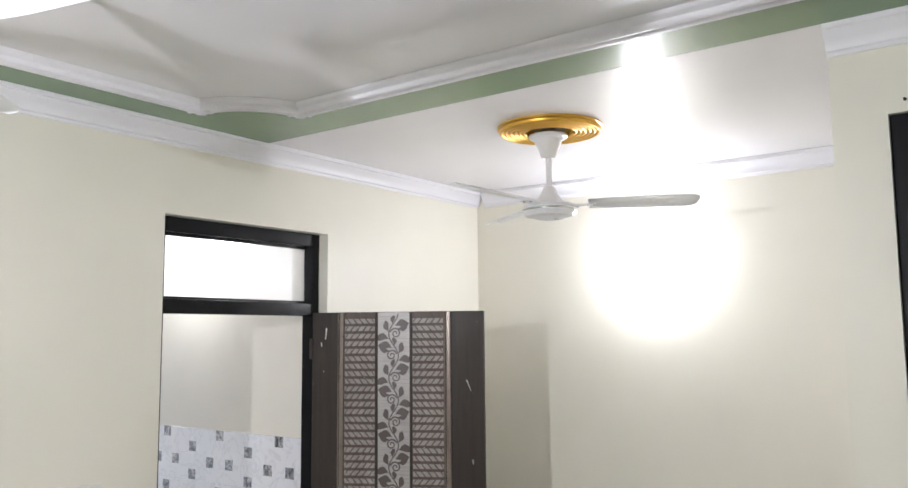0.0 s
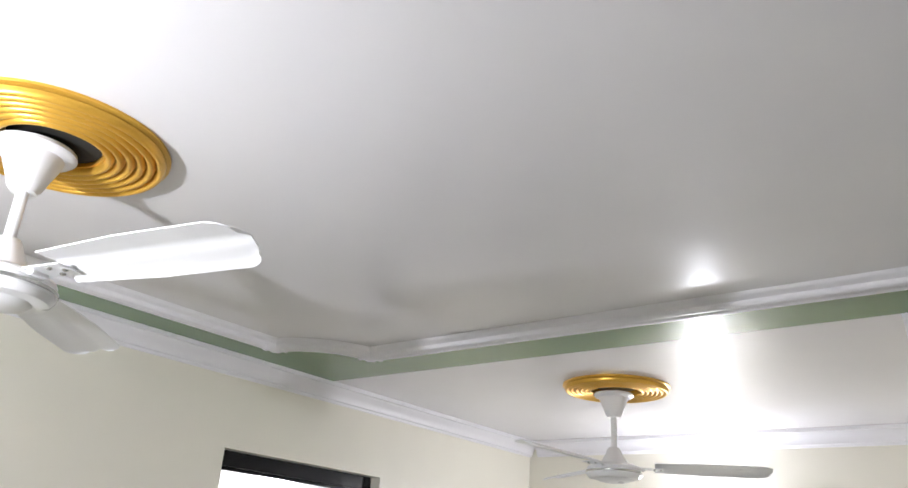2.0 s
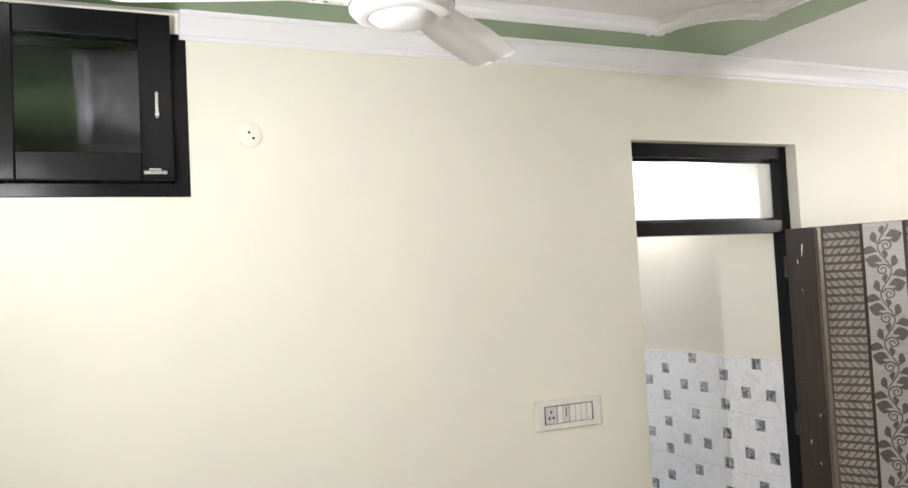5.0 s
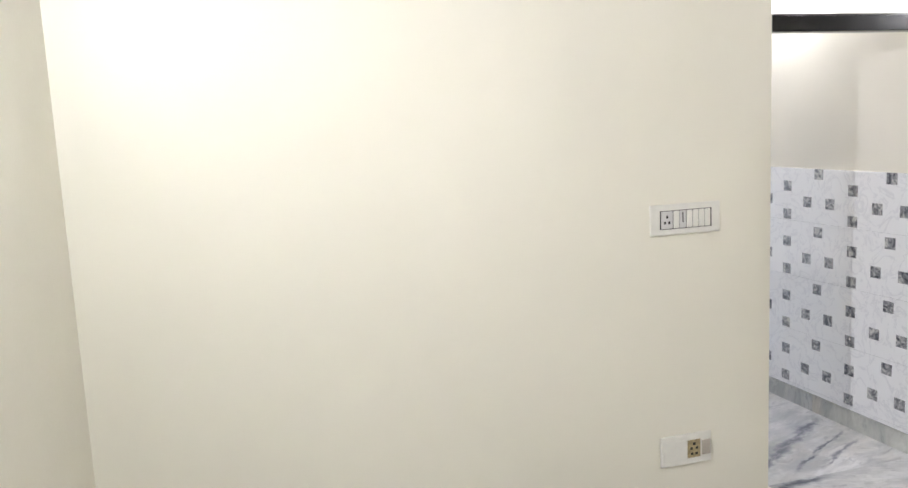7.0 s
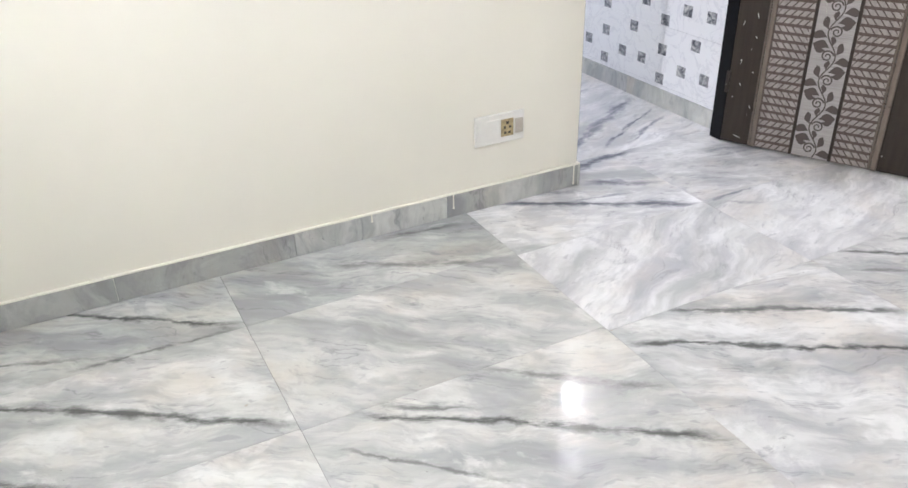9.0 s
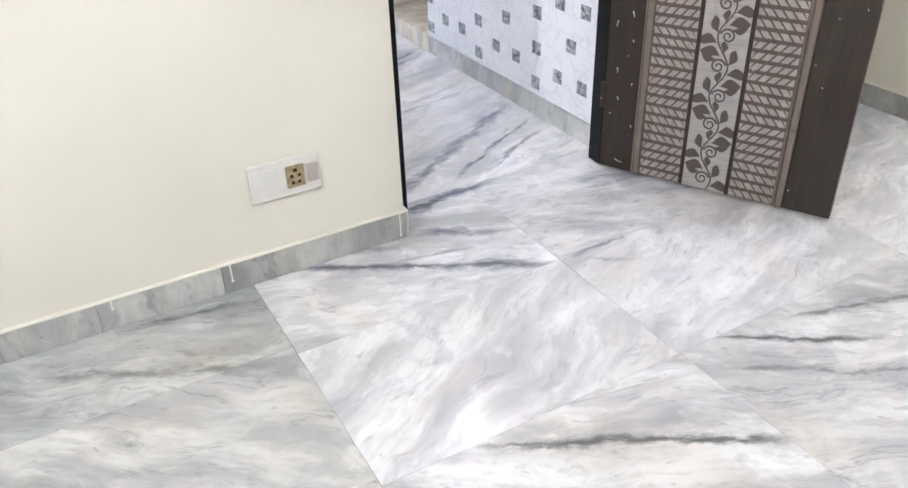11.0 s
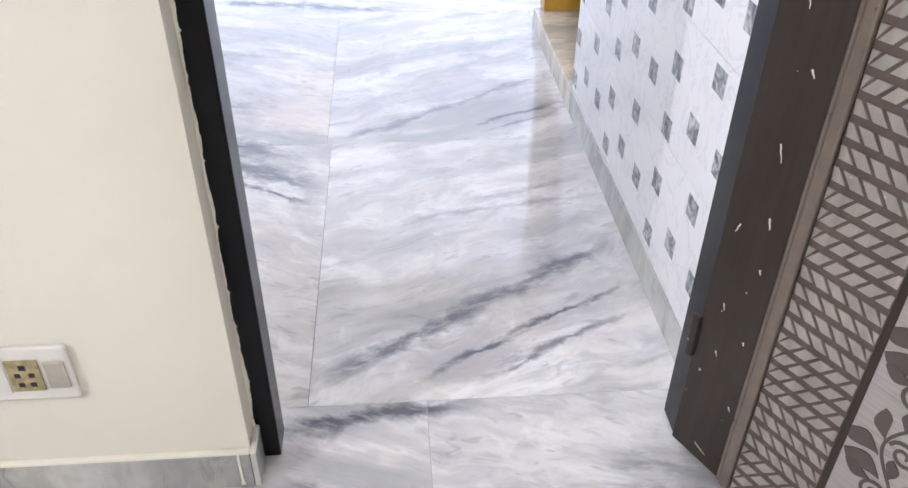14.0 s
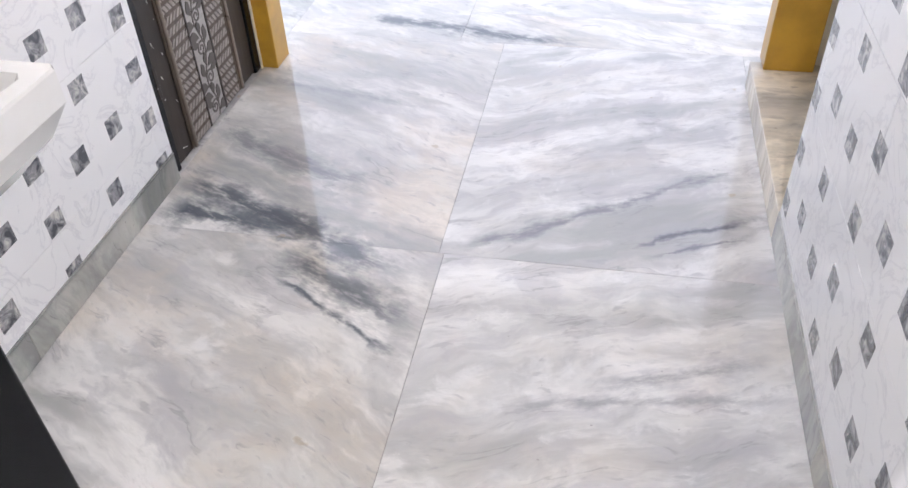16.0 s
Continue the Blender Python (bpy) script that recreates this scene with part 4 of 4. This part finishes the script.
switch_board()
socket_board()
rose = thing("wall_rose", pose(-1.571, 0, 2.31, 90), "round cream painted cable outlet plate with two holes", "cable outlet")
part("plate", lathe([(0.0, 0.0005), (0.042, 0.0005), (0.042, 0.006), (0.036, 0.010), (0.0, 0.011)], 32), M_WALL, rose, smooth=True)
for px, pz in ((-0.004, 0.008), (0.010, -0.012)):
    part("hole", lathe([(0.0, 0.0), (0.0045, 0.0), (0.0045, 0.0012), (0.0, 0.0012)], 14), M_DARKGAP, rose).matrix_basis = pose(px, pz, 0.0106)
nail = mesh_object("nail", lathe([(0.0, 0.0), (0.004, 0.0), (0.004, 0.012), (0.0, 0.014)], 10), M_DARKGAP)
nail.matrix_world = pose(XC - 0.0005, -2.60, 2.465, 0, -90, 0)
tagged(nail, "small dark nail in the wall above the door", "nail")


# ---- round wall bulbs, lit ----
def wall_bulb(m, glass, label, r=0.021, back=-25):
    """LED bulb: a plastic body in a holder and a glowing dome that throws its light forwards."""
    b = thing("wall_bulb", m, label, "lamp", "wall bulbs")
    part("holder", lathe([(0.0, 0.0005), (0.040, 0.0005), (0.040, 0.010), (0.024, 0.016), (0.020, 0.045), (0.0, 0.045)], 28), M_PLASTIC, b, smooth=True)
    part("bulb_body", lathe([(0.0, 0.0455), (0.013, 0.0455), (0.014, 0.056), (r * 0.7, 0.066), (0.0, 0.066)], 28), M_PLASTIC, b, "white plastic bulb body", True)
    dome = [(r * math.cos(radians(a)), 0.084 + 0.8 * r * math.sin(radians(a))) for a in range(back, 90, 10)]
    part("bulb", lathe([(0.0, dome[0][1])] + dome + [(0.0, 0.084 + 0.8 * r)], 28), glass, b, "glowing dome", True)
    return b


wall_bulb(pose(XL, -1.50, 2.17, 0, 90, 0), M_BULB, "lit round white bulb in a holder on the side wall", back=0)
wall_bulb(pose(XB, -1.17, 2.22, 0, -90, 0), M_BULB_ALCOVE, "glaring round white bulb on the alcove's end wall")
wall_bulb(pose(CR, 1.10, 2.33, 0, -90, 0), M_BULB_CORRIDOR, "lit round white bulb above the corridor tiles", 0.019, -55)


# ---- dried paint runs on the skirting ----
def paint_run(x, length):
    run = mesh_object("paint_run", boxes((x - 0.0025, x + 0.0025, -0.0162, -0.0142, SK - length, SK + 0.004), (x - 0.004, x + 0.004, -0.0168, -0.0142, SK - length, SK - length + 0.008), bevel=0.0008), M_WALL)
    return tagged(run, "dried run of cream paint on the marble skirting", "paint run", "paint runs")


paint_run(-0.022, 0.085)
paint_run(-0.60, 0.060)
paint_run(-0.95, 0.030)


# ---- wash basin in the corridor ----
def wash_basin():
    b = thing("wash_basin", pose(CL + 0.0085, 0.685, 0.0), "white ceramic wash basin hung on the tiled wall", "wash basin")
    bm = bmesh.new()
    x0, x1, y0, y1, zt = 0.0, 0.355, -0.22, 0.190, 0.80
    outer = [(x0, y0), (x1 - 0.03, y0), (x1, y0 + 0.04), (x1, y1 - 0.014), (x1 - 0.012, y1), (x0, y1)]
    inner = [(x0 + 0.07, y0 + 0.05), (x1 - 0.05, y0 + 0.05), (x1 - 0.035, y0 + 0.07), (x1 - 0.035, y1 - 0.06), (x1 - 0.05, y1 - 0.04), (x0 + 0.07, y1 - 0.04)]
    cx, cy = 0.16, 0.0
    rings = [[(cx + (x - cx) * s if x > 0.001 else 0.0, cy + (y - cy) * s, z) for x, y in src] for src, s, z in (
        (outer, 0.55, 0.62), (outer, 0.85, 0.68), (outer, 1.0, 0.735), (outer, 1.0, zt - 0.006), (outer, 0.988, zt), (inner, 1.0, zt), (inner, 0.96, zt - 0.012), (inner, 0.75, zt - 0.10), (inner, 0.3, zt - 0.125))]
    vr = [[bm.verts.new(c) for c in r] for r in rings]
    for a, c in zip(vr, vr[1:]):
        for i in range(6):
            bm.faces.new((a[i], a[(i + 1) % 6], c[(i + 1) % 6], c[i]))
    bm.faces.new(vr[0])
    bm.faces.new(vr[-1])
    part("bowl", bm, M_CERAMIC, b)
    part("drain_pipe", lathe([(0.0, 0.36), (0.018, 0.36), (0.018, 0.63), (0.0, 0.63)], 18), M_METAL, b, smooth=True).matrix_basis = pose(0.13, 0, 0)
    part("tap", boxes((0.02, 0.045, -0.012, 0.012, zt + 0.0005, zt + 0.09), (0.02, 0.12, -0.009, 0.009, zt + 0.075, zt + 0.092), bevel=0.004), M_METAL, b, "chrome tap")
    return b


wash_basin()
